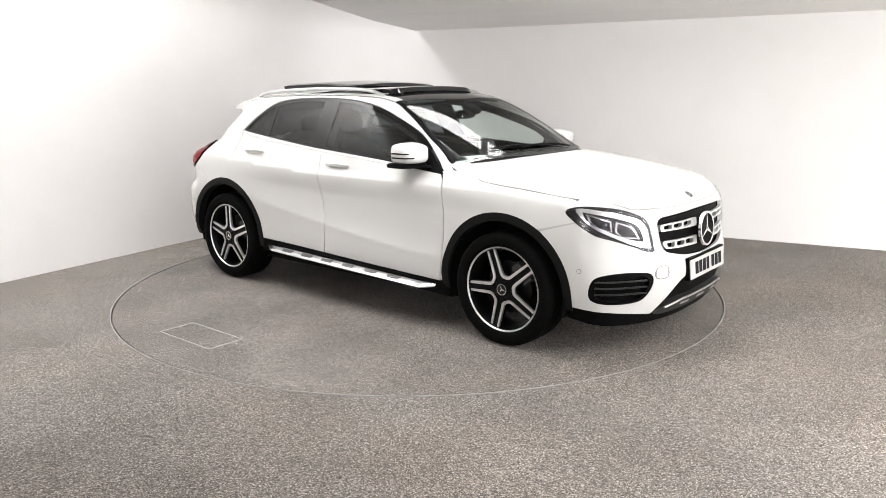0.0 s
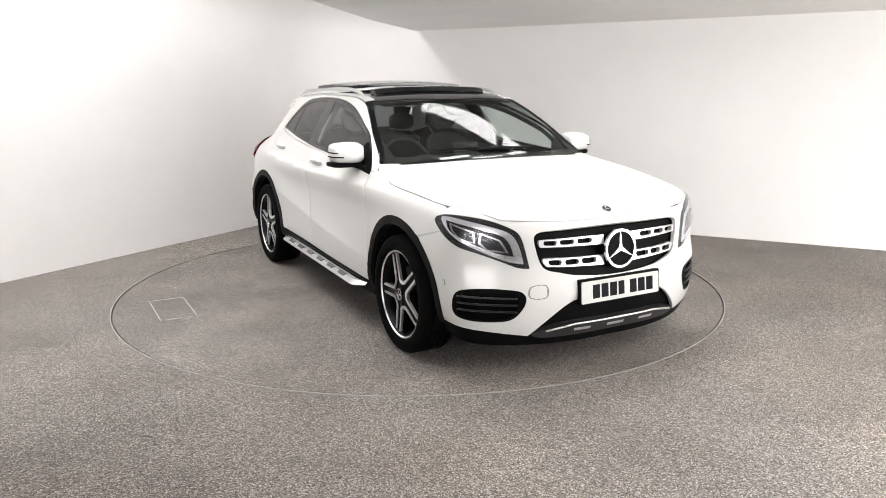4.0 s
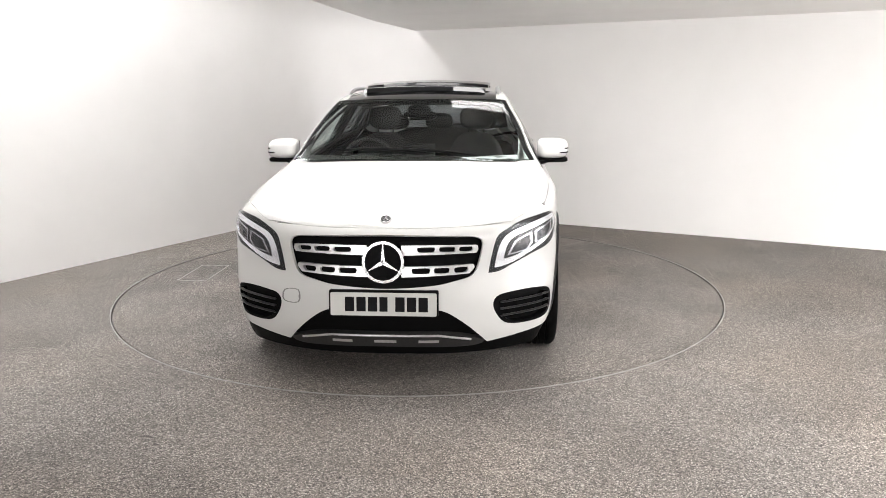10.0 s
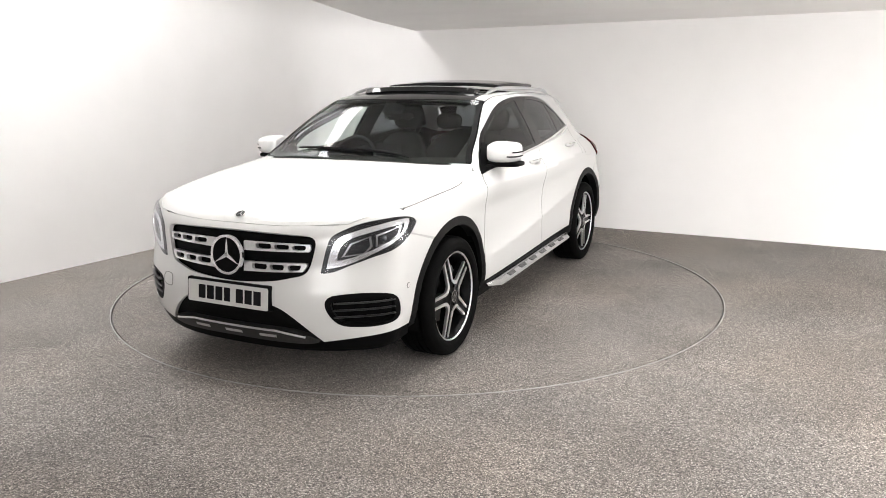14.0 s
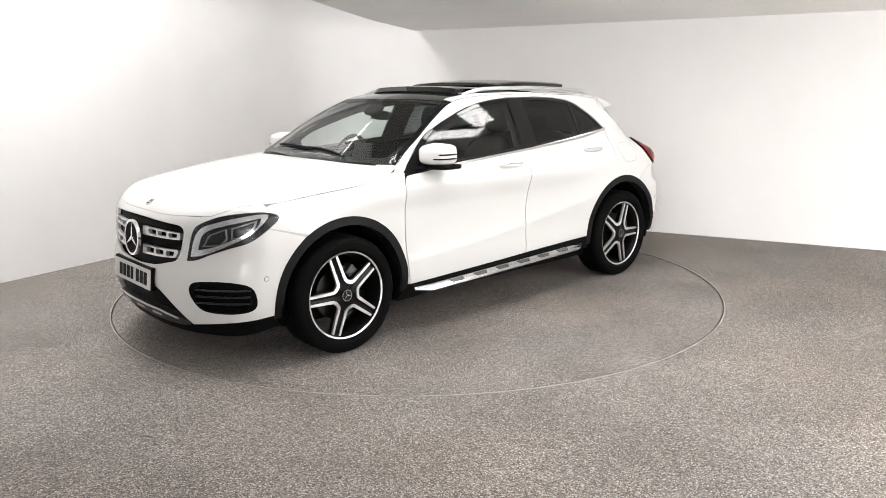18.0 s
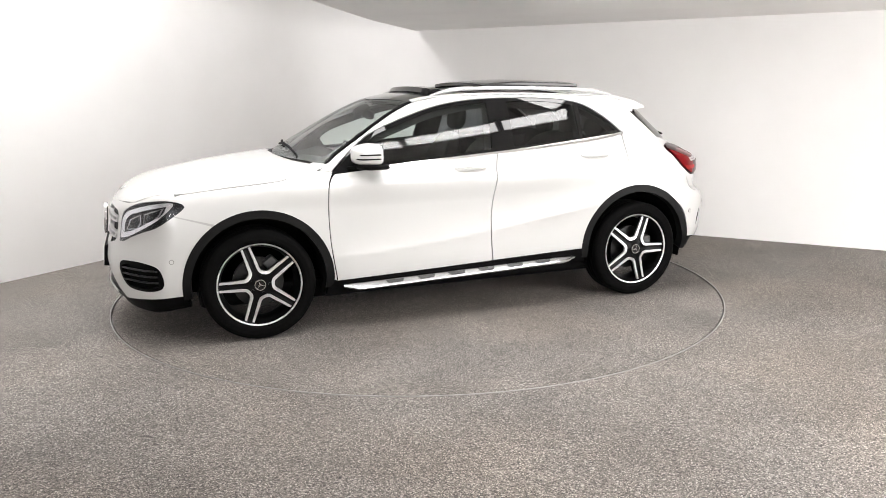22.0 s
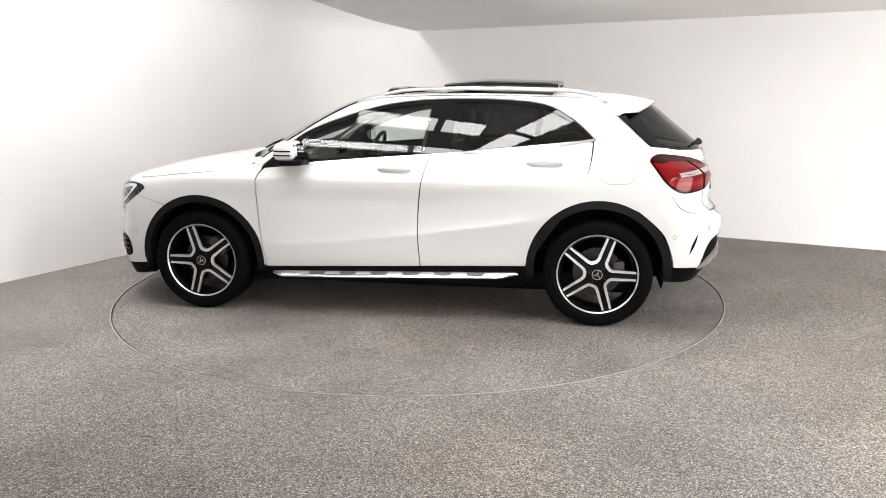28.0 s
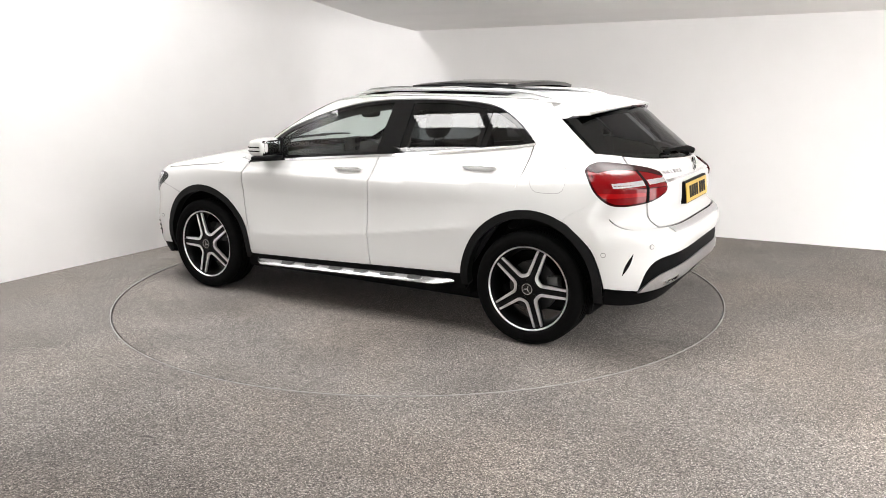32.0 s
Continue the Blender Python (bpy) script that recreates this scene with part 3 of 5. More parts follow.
def bar(name, pts, r, mat, parent, label="", n=10, flat=1.0, up=(0, 0, 1), taper=None):
    """A rod of elliptical section along a path."""
    pts = [Vector(p) for p in pts]
    v, f = [], []
    for i, p in enumerate(pts):
        d = (pts[min(i + 1, len(pts) - 1)] - pts[max(i - 1, 0)]).normalized()
        a = d.cross(Vector(up)).normalized()
        b = a.cross(d)
        k = r * (taper(i / (len(pts) - 1)) if taper else 1.0)
        for j in range(n):
            t = 2 * math.pi * j / n
            v.append(p + a * k * math.cos(t) + b * k * flat * math.sin(t))
    for i in range(len(pts) - 1):
        for j in range(n):
            f.append((i * n + j, i * n + (j + 1) % n, (i + 1) * n + (j + 1) % n, (i + 1) * n + j))
    f.append(tuple(range(n))[::-1])
    f.append(tuple(range((len(pts) - 1) * n, len(pts) * n)))
    ob = link_mesh(name, v, f, mat, parent, label=label)
    bm = bmesh.new()
    bm.from_mesh(ob.data)
    bmesh.ops.recalc_face_normals(bm, faces=bm.faces)
    bm.to_mesh(ob.data)
    bm.free()
    ob.data.shade_smooth()
    ob.data.set_sharp_from_angle(angle=radians(50))
    return ob


def blob(name, c, size, mat, parent, power=2.6, nu=28, nv=16, rot=None, label="", shape=None):
    """A rounded box (superellipsoid)."""
    v, f = [], []
    def sp(q):
        return math.copysign(abs(q) ** (2 / power), q)
    for i in range(nv + 1):
        a = -math.pi / 2 + math.pi * i / nv
        for j in range(nu):
            b = 2 * math.pi * j / nu
            q = Vector((sp(math.cos(a)) * sp(math.cos(b)) * size[0] / 2, sp(math.cos(a)) * sp(math.sin(b)) * size[1] / 2, sp(math.sin(a)) * size[2] / 2))
            if shape:
                q = shape(q)
            if rot:
                q = rot @ q
            v.append(q + Vector(c))
    for i in range(nv):
        for j in range(nu):
            f.append((i * nu + j, i * nu + (j + 1) % nu, (i + 1) * nu + (j + 1) % nu, (i + 1) * nu + j))
    return link_mesh(name, v, f, mat, parent, label=label)


def flat_shape(name, poly, place, x_dir, normal, thick, mat, parent, label="", holes=()):
    """A flat plate with a free outline (metres, in its own plane) standing off a surface."""
    from mathutils.geometry import delaunay_2d_cdt
    loops = [np.array(poly, float)] + [np.array(h, float) for h in holes]
    pts = np.concatenate(loops)
    edges, k = [], 0
    for l in loops:
        edges += [(k + i, k + (i + 1) % len(l)) for i in range(len(l))]
        k += len(l)
    vs, es, fs, *_ = delaunay_2d_cdt([Vector(q) for q in pts], edges, [], 0, 1e-7)
    uv = np.array([tuple(q) for q in vs])
    fs = [list(f) for f in fs]
    cen = np.array([uv[f].mean(0) for f in fs])
    ok = inside_mask(cen, loops[0])
    for h in loops[1:]:
        ok &= ~inside_mask(cen, h)
    n = Vector(normal).normalized()
    x = Vector(x_dir)
    x = (x - n * x.dot(n)).normalized()
    y = n.cross(x)
    o = Vector(place)
    top = [o + x * a + y * b + n * thick for a, b in uv]
    low = [o + x * a + y * b for a, b in uv]
    m = len(uv)
    faces = []
    for f, keep in zip(fs, ok):
        if keep:
            a, b, c = (uv[i] for i in f)
            if (b[0] - a[0]) * (c[1] - a[1]) - (b[1] - a[1]) * (c[0] - a[0]) < 0:
                f = f[::-1]
            faces.append(tuple(f))
            faces.append(tuple(i + m for i in f[::-1]))
    have = {(f[i], f[(i + 1) % 3]) for f in faces if max(f) < m for i in range(3)}
    for a, b in list(have):
        if (b, a) not in have:
            faces.append((b, a, a + m, b + m))
    return link_mesh(name, top + low, faces, mat, parent, smooth=False, label=label)


def disc_pts(r, n=32, a0=0.0, a1=360.0):
    return [(r * math.cos(radians(a0 + (a1 - a0) * i / n)), r * math.sin(radians(a0 + (a1 - a0) * i / n))) for i in range(n)]


def emblem(name, place, normal, x_dir, r, parent, ring_mat, back_mat, star=True):
    """Round badge: dark disc, metal ring and three plain bars."""
    n = Vector(normal).normalized()
    b = flat_shape(name, disc_pts(r * 0.95), place, x_dir, n, r * 0.08, back_mat, parent)
    flat_shape("ring", disc_pts(r, 48), place, x_dir, n, r * 0.16, ring_mat, b, holes=[disc_pts(r * 0.87, 48)])
    if star:
        for k in range(3):
            a = radians(90 + 120 * k)
            c, s_ = math.cos(a), math.sin(a)
            w = r * 0.115
            pts = [(-s_ * w - c * w * 0.5, c * w - s_ * w * 0.5), (s_ * w - c * w * 0.5, -c * w - s_ * w * 0.5), (c * r * 0.92, s_ * r * 0.92)]
            flat_shape("bar", pts, Vector(place) + n * r * 0.08, x_dir, n, r * 0.07, ring_mat, b)
    return b


RED = material("lamp_red", (0.15, 0.0012, 0.0025), 0.12, 0, 0.1, 0.2)
REDDARK = material("lamp_red_dark", (0.020, 0.0007, 0.0012), 0.2, 0, 0.0, 0.12)
LAMPWHITE = material("lamp_reflector", (0.82, 0.83, 0.85), 0.16, 0.85, 0.3)
SKID = grain(material("skid_grey", (0.045, 0.044, 0.044), 0.42, 0.6), 60, 0.1)
FAINT = material("faint_gap", (0.20, 0.20, 0.196), 0.7)
PALEGAP = material("pale_gap", (0.40, 0.40, 0.395), 0.7)
BEZEL = material("lamp_bezel", (0.42, 0.42, 0.44), 0.2, 0.9)
HOUSING = material("lamp_housing", (0.008, 0.008, 0.009), 0.3, 0.2)
PLATE_W = material("plate_white", (0.50, 0.50, 0.485), 0.4)
PLATE_Y = material("plate_yellow", (0.52, 0.34, 0.03), 0.4)
INK = material("plate_ink", (0.006, 0.006, 0.007), 0.6, spec=0.1)
MIRRORGLASS = material("mirror_glass", (0.75, 0.77, 0.78), 0.02, 1.0)
SCREENBLACK = material("fritted_black", (0.006, 0.006, 0.006), 0.1, 0, 0.5)


def build_side(s):
    """Everything that both flanks have; s = 1 left, -1 right."""
    panel("fender", "1.795,0.845! 1.803,0.898! " + FENDER_TOP + " 0.945,1.015! 0.868,1.003! 0.913,0.905 0.909,0.60 0.871,0.318! " + ARCH_F % (0.452, 182.2, 57.5) + " 1.812,0.792!", "side", PAINT, car, s, grid=0.022)
    fd = panel("front_door", "0.860,0.990! 0.906,0.905 0.902,0.60 0.864,0.319! -0.201,0.357! -0.185,0.62 -0.212,0.885 -0.258,1.086!", "side", PAINT, car, s, grid=0.022)
    rd = panel("rear_door", "-0.265,1.086! -0.219,0.885 -0.192,0.62 -0.208,0.358! -0.903,0.383! " + ARCH_R % (0.453, 5, 74.5) + " -1.283,1.04 -1.298,1.180!", "side", PAINT, car, s, grid=0.022)
    sf = panel("side_frame", SIDE_FRAME, "side", PAINT, car, s, skirt=0.02, grid=0.026)
    panel("pillar_trim", DLO, "side", TRIM, sf, s, off=-0.045, skirt=0.003, holes=("0.62,1.13! 0.52,1.20 0.20,1.318 -0.02,1.365 -0.235,1.39! -0.19,1.115! 0.55,1.05!", "-0.44,1.39! -0.93,1.36! -0.91,1.165! -0.42,1.13!", "-1.0,1.355! -1.13,1.28 -1.22,1.205! -0.98,1.17!"))
    sur = panel("window_surround", DLO + " -0.985,1.137 -0.408,1.094 -0.034,1.068 0.615,1.022", "side", PILLAR, car, s, off=-0.003, holes=(FRONT_WIN, REAR_WIN, QUARTER_WIN), skirt=0.02, grid=0.03, glazing=True)
    panel("front_window", FRONT_WIN, "side", CLEAR, car, s, off=-0.006, skirt=0.003, glazing=True).visible_shadow = False
    panel("rear_window_side", REAR_WIN, "side", PRIVACY, car, s, off=-0.006, skirt=0.003, glazing=True).visible_shadow = False
    panel("quarter_window", QUARTER_WIN, "side", PRIVACY, car, s, off=-0.006, skirt=0.003, glazing=True).visible_shadow = False
    panel("belt_trim", "-1.318,1.186! -0.985,1.139 -0.408,1.096 -0.034,1.070 0.63,1.020! 0.63,1.006! -0.034,1.056 -0.408,1.082 -0.985,1.124 -1.310,1.170!", "side", CHROME, sur, s, off=0.0055, pillow=(0.001, 0.003), skirt=0.012, grid=0.02)
    # dark liner that closes the shut lines
    panel("inner_body", "1.76,0.84! 1.45,0.955 1.15,1.0 0.94,1.0! 0.87,0.98! -0.03,1.05 -1.28,1.16! -1.64,1.10! -1.78,0.62! " + ARCH_R % (0.438, 140, -3) + " -0.90,0.32! 0.88,0.29! " + ARCH_F % (0.438, 183, 60), "side", SEAM, car, s, off=-0.018, skirt=0.004, grid=0.06)
    # black arch mouldings and sill
    panel("arch_moulding", ARCH_F % (0.454, -9.0, 188.0) + " " + ARCH_F % (0.404, 190.0, -9.0), "side", MOULD, car, s, off=0.012, pillow=(0.012, 0.022), skirt=0.06, grid=0.022)
    panel("arch_moulding", ARCH_R % (0.455, -6.0, 187.0) + " " + ARCH_R % (0.404, 187.0, -7.0), "side", MOULD, car, s, off=0.012, pillow=(0.012, 0.022), skirt=0.06, grid=0.022)
    panel("sill", "0.915,0.314! 0.86,0.313 -0.20,0.351 -0.905,0.377! -0.93,0.285! 0.94,0.215!", "side", BLACK, car, s, off=0.004, pillow=(0.004, 0.012), skirt=0.05)
    # step along the sill
    v, f = [], []
    n, prof = 40, [(0.85, 0.025), (0.876, 0.026), (0.886, 0.023), (0.926, 0.003), (0.932, -0.005), (0.926, -0.012), (0.85, -0.012)]
    for i in range(n + 1):
        t = i / n
        x = 0.83 - 1.68 * t
        k = min(1.0, (0.25 + t * 14), (0.25 + (1 - t) * 12))
        for y, z in prof:
            v.append((x, s * (0.85 + (y - 0.85) * k), 0.270 + 0.048 * t + z * (0.45 + 0.55 * k) + 0.012 * (1 - k)))
    m = len(prof)
    for i in range(n):
        for j in range(m):
            q = (i * m + j, i * m + (j + 1) % m, (i + 1) * m + (j + 1) % m, (i + 1) * m + j)
            f.append(q if s > 0 else q[::-1])
    f += [tuple(range(m)), tuple(range(n * m, n * m + m))[::-1]]
    stepb = link_mesh("running_board", v, f, STEPSILVER, car, label="polished aluminium step with dark rubber treads")
    stepb.data.set_sharp_from_angle(angle=radians(35))
    for i in range(6):
        x = 0.50 - 0.215 * i
        z = 0.270 + 0.048 * (0.83 - x) / 1.68
        lay = Matrix.Translation((x, s * 0.9035, z + 0.0150)) @ Matrix.Rotation(radians(1.64), 4, "Y") @ Matrix.Rotation(radians(-26.5 * s), 4, "X")
        bm = bmesh.new()
        for q, w_ in ((-0.0025, 1.0), (0.0025, 0.97)):
            for dx, dy in ((-0.062, -0.014), (0.062, -0.014), (0.048, 0.016), (-0.048, 0.016)):
                bm.verts.new((dx * w_, dy * s * w_, q))
        bm.verts.ensure_lookup_table()
        for f_ in ((4, 5, 6, 7), (0, 1, 5, 4), (1, 2, 6, 5), (2, 3, 7, 6), (3, 0, 4, 7)):
            bm.faces.new([bm.verts[k] for k in f_])
        bmesh.ops.recalc_face_normals(bm, faces=bm.faces)
        bmesh.ops.transform(bm, matrix=lay, verts=bm.verts)
        part("tread", bm, TREAD, stepb)
    # handles
    for door, x, z in ((fd, -0.042, 0.985), (rd, -1.003, 1.030)):
        p, nn = spot(x, z, "side")
        panel("handle_cup", "%.3f,%.3f %.3f,%.3f %.3f,%.3f %.3f,%.3f" % (x + 0.055, z - 0.002, x, z + 0.022, x - 0.06, z, x, z - 0.030), "side", PAINT, door, s, off=0.0015, skirt=0.003,
              relief=lambda uv, dist, p: -0.016 * step(0.0, 0.016, dist), grid=0.010)
        blob("handle", flip(p + nn * 0.016, s), (0.232, 0.026, 0.036), PAINT, door, 2.5, shape=lambda q: Vector((q.x, q.y - s * 0.5 * q.x * q.x, q.z)))
        bar("handle_strip", [flip(p + nn * (0.030 - 0.5 * d * d) + Vector((d, 0, 0.002)), s) for d in np.linspace(-0.105, 0.105, 9)], 0.0035, CHROME, door, "chrome strip on the handle")
    # door mirror
    mir = blob("mirror", flip((0.662, 0.908, 1.108), s), (0.195, 0.200, 0.130), PAINT, car, 4.4, nu=40, nv=24, label="white door mirror with a black foot and indicator slots",
               shape=lambda q: Vector((q.x * (1.0 if q.x > 0 else 0.72) - 0.30 * max(q.y * s + 0.02, 0) * (0.4 + 4.0 * max(q.x, 0)), q.y, q.z * (1.0 - 0.7 * max(q.y * s, 0) - (2.6 * max(q.x, 0) if q.z > 0 else 0.6 * max(q.x, 0))) + 0.012 * (0.1 - q.y * s))))
    blob("foot", flip((0.650, 0.905, 1.034), s), (0.175, 0.214, 0.034), BLACK, mir, 4.5, shape=lambda q: Vector((q.x - 0.12 * (q.y * s + 0.1), q.y, q.z)))
    bar("arm", [flip(q, s) for q in ((0.78, 0.80, 1.018), (0.72, 0.85, 1.024), (0.66, 0.90, 1.034))], 0.022, BLACK, mir, flat=0.6)
    from mathutils.bvhtree import BVHTree
    tree = BVHTree.FromPolygons([q.co for q in mir.data.vertices], [tuple(q.vertices) for q in mir.data.polygons])
    for zz, a0, a1 in ((1.112, 48, 118), (1.086, 28, 118)):
        pts = []
        for a in np.linspace(a0, a1, 16):
            d = Vector((math.cos(radians(a)), s * math.sin(radians(a)), 0))
            c = Vector((0.66, s * 0.908, zz))
            q = tree.ray_cast(c + d * 0.3, -d)[0]
            if q is not None:
                pts.append(q - d * 0.001)
        bar("slot", pts, 0.0065, BLACK, mir, flat=0.7)
    bm = box(bmesh.new(), flip((0.592, 0.903, 1.106), s), (0.008, 0.176, 0.100), bevel=0.003, seg=1)
    part("bezel", bm, BLACK, mir)
    bm = box(bmesh.new(), flip((0.587, 0.903, 1.106), s), (0.004, 0.155, 0.082), bevel=0.0)
    part("glass", bm, MIRRORGLASS, mir, "silvered mirror glass")
    panel("mirror_sail", "0.885,0.992! 0.655,1.172! 0.618,1.150! 0.585,1.044! 0.63,1.024", "side", BLACK, car, s, off=0.001, skirt=0.008)
    # roof rail
    pts = []
    for t in np.linspace(0, 1, 26):
        x = 0.12 - 1.45 * t
        p, nn = spot(x, 0.548 - 0.028 * t, "top")
        lift = 0.028 * min(1.0, 7 * t, 8 * (1 - t)) ** 0.7
        pts.append(flip((p.x, p.y, p.z + lift + 0.004), s))
    bar("roof_rail", pts, 0.016, SILVER, car, "satin aluminium roof rail", n=12, flat=0.8, taper=lambda t: min(1.0, 0.5 + 8 * t, 0.5 + 8 * (1 - t)))
    # headlamp
    HL = "28.9,0.612! 31.5,0.775 34.2,0.815! 41,0.857 50.0,0.876 54.8,0.868 57.2,0.842 54.0,0.785 49,0.724 42.9,0.688 36.9,0.650 32.3,0.618"
    hl = panel("headlamp", HL, "nose", HOUSING, car, s, off=0.003, skirt=0.03, grid=0.022, label="clear headlamp with a bright light guide in a black housing")
    panel("light_guide", "30.6,0.636! 33.5,0.775 40.3,0.826 49.8,0.860 54.0,0.860 53.0,0.825 48.6,0.756 39.9,0.682 34.6,0.648", "nose", LAMPWHITE, hl, s, off=0.0075, skirt=0.004, grid=0.02, pillow=(0.0008, 0.006),
          holes=("33.4,0.676! 35.8,0.768 42.7,0.811 52.2,0.846! 51.0,0.800 47.4,0.762 39.2,0.700",))
    panel("module", "34.6,0.692! 37.0,0.760! 42.6,0.794! 42.9,0.742! 40.8,0.704!", "nose", BEZEL, hl, s, off=0.0055, skirt=0.004, grid=0.012, pillow=(0.002, 0.004), res=0.012,
          holes=("35.5,0.700! 37.5,0.755! 42.0,0.785! 42.3,0.746! 40.5,0.712!",))
    panel("reflector", "36.4,0.708! 38.4,0.746 41.7,0.770! 41.9,0.744 40.4,0.716", "nose", LAMPWHITE, hl, s, off=0.005, skirt=0.003, grid=0.012, relief=lambda uv, dist, p: -0.006 * step(0, 0.012, dist))
    panel("module", "43.7,0.738! 44.0,0.798! 51.4,0.838! 50.4,0.796! 47.8,0.756!", "nose", BEZEL, hl, s, off=0.0055, skirt=0.004, grid=0.012, pillow=(0.002, 0.004), res=0.012,
          holes=("44.2,0.746! 44.5,0.792! 50.6,0.828! 49.8,0.797! 47.5,0.762!",))
    panel("reflector", "46.0,0.758! 46.4,0.802! 50.2,0.824! 49.4,0.798 47.6,0.766", "nose", LAMPWHITE, hl, s, off=0.005, skirt=0.003, grid=0.012, relief=lambda uv, dist, p: -0.006 * step(0, 0.012, dist))
    p, nn = spot(46.0, 0.780, "nose")
    bm = bmesh.new()
    bmesh.ops.create_uvsphere(bm, u_segments=20, v_segments=12, radius=0.024)
    bmesh.ops.transform(bm, matrix=Matrix.Translation(flip(p - nn * 0.016, s)), verts=bm.verts)
    part("projector", bm, material("projector_glass", (0.05, 0.055, 0.065), 0.03, 0, 1.0), hl, smooth=True)
    panel("lens", HL, "nose", LENS, hl, s, off=0.011, skirt=0.006, grid=0.022, pillow=(0.007, 0.016)).visible_shadow = False
    # fog lamp recess with slats
    FOG = "29.7,0.462 31.6,0.501 40.5,0.514 47.8,0.497 50.0,0.444 49.5,0.362 43.4,0.335 34.4,0.343 30.8,0.400"
    fog = panel("side_intake", FOG, "nose", BLACK, car, s, off=-0.035, skirt=0.002, grid=0.025)
    panel("frame", FOG, "nose", BLACK, fog, s, off=-0.002, skirt=0.04, grid=0.02, holes=("31.3,0.458 33,0.487 40.5,0.499 46.8,0.484 48.4,0.440 48,0.372 43,0.350 35,0.357 32.2,0.405",))
    for zz in (0.392, 0.428, 0.464):
        pts = [flip(spot(a, zz + 0.0004 * (a - 40), "nose", -0.008)[0], s) for a in np.linspace(32.0, 48.6, 9)]
        bar("slat", pts, 0.010, SLAT, fog, n=8, flat=0.45)
    # parking sensor, rear slit, rear sensor
    for u, v, how in ((52.9, 0.524, "nose"), (55.5, 0.598, "tail"), (41.4, 0.641, "tail")):
        p, nn = spot(u, v, how)
        bm = bmesh.new()
        cyl(bm, flip(p - nn * 0.004, s), flip(p + nn * 0.0025, s), 0.012, 0.011, 16)
        part("parking_sensor", bm, PAINT, car, smooth=True)
        bm = bmesh.new()
        cyl(bm, flip(p - nn * 0.004, s), flip(p + nn * 0.0012, s), 0.0145, n=16)
        part("sensor_gap", bm, FAINT, car)
    panel("bumper_slit", "50.0,0.480! 49.2,0.540 47.0,0.607! 47.8,0.545", "tail", BLACK, car, s, off=0.003, skirt=0.006, grid=0.015)
    # tail lamp
    TL = "60.3,1.048 58.9,1.067 54.2,1.081 45.3,1.070 35.5,1.045 31.6,1.022! 31.8,0.935 34.8,0.908 40.4,0.878 49.5,0.860 54.3,0.875 58.2,0.940"
    tl = panel("tail_lamp", TL, "tail", REDDARK, car, s, off=0.010, skirt=0.03, grid=0.022, pillow=(0.010, 0.022), label="dark red tail lamp with a clear strip")
    panel("red_lens", " ".join("%.2f,%.4f" % (48 + (float(u) - 48) * 0.93, 0.968 + (float(w_.rstrip("!")) - 0.968) * 0.88) for u, w_ in (q.split(",") for q in TL.split())), "tail", RED, tl, s, off=0.0118, skirt=0.002, grid=0.022)
    panel("dark_band", "60.0,1.049 58.6,1.065 54.0,1.079 45.3,1.068 35.5,1.043 31.9,1.020! 32.2,1.000! 40,1.028 50,1.040 57,1.030", "tail", REDDARK, tl, s, off=0.0155, skirt=0.002, grid=0.02)
    panel("clear_strip", "53.0,0.978! 42.5,0.988! 42.4,0.967! 52.6,0.958!", "tail", SILVER, tl, s, off=0.0155, skirt=0.002, grid=0.02)
    panel("clear_strip", "40.8,0.990! 33.0,0.994! 33.2,0.976! 40.7,0.969!", "tail", SILVER, tl, s, off=0.0155, skirt=0.002, grid=0.02)
    panel("lower_band", "57.0,0.930! 46,0.935 42.5,0.935! 42.4,0.916! 47,0.913 55.5,0.905!", "tail", material("lamp_red_bright", (0.28, 0.003, 0.004), 0.12, 0, 0.1, 0.2), tl, s, off=0.0155, skirt=0.002, grid=0.02)
    panel("joint", "42.2,1.058! 41.2,1.058! 41.2,0.880! 42.2,0.878!", "tail", SEAM, tl, s, off=0.0160, skirt=0.002, grid=0.03)
    panel("rear_quarter", "56.0,0.853! 58.8,0.864 60.2,0.93 61.0,1.06! 57,1.135! 43,1.115! 42.2,1.0 41.6,0.86 40.6,0.79 37.8,0.7385! 49.6,0.7465", "tail", PAINT, car, s, pillow=(0.0012, 0.005))
    # wheel-house
    for cx, cz in ((1.35, 0.349), (-1.35, 0.361)):
        bm = bmesh.new()
        seg = 24
        rr = 0.410
        a = [bm.verts.new((cx + rr * math.cos(radians(-15 + 210 * i / seg)), s * 0.855, cz + rr * math.sin(radians(-15 + 210 * i / seg)))) for i in range(seg + 1)]
        b = [bm.verts.new((q.co.x, s * 0.50, q.co.z)) for q in a]
        for i in range(seg):
            bm.faces.new((a[i], a[i + 1], b[i + 1], b[i]))
        bm.faces.new(b)
        part("wheel_house", bm, SEAM, car)


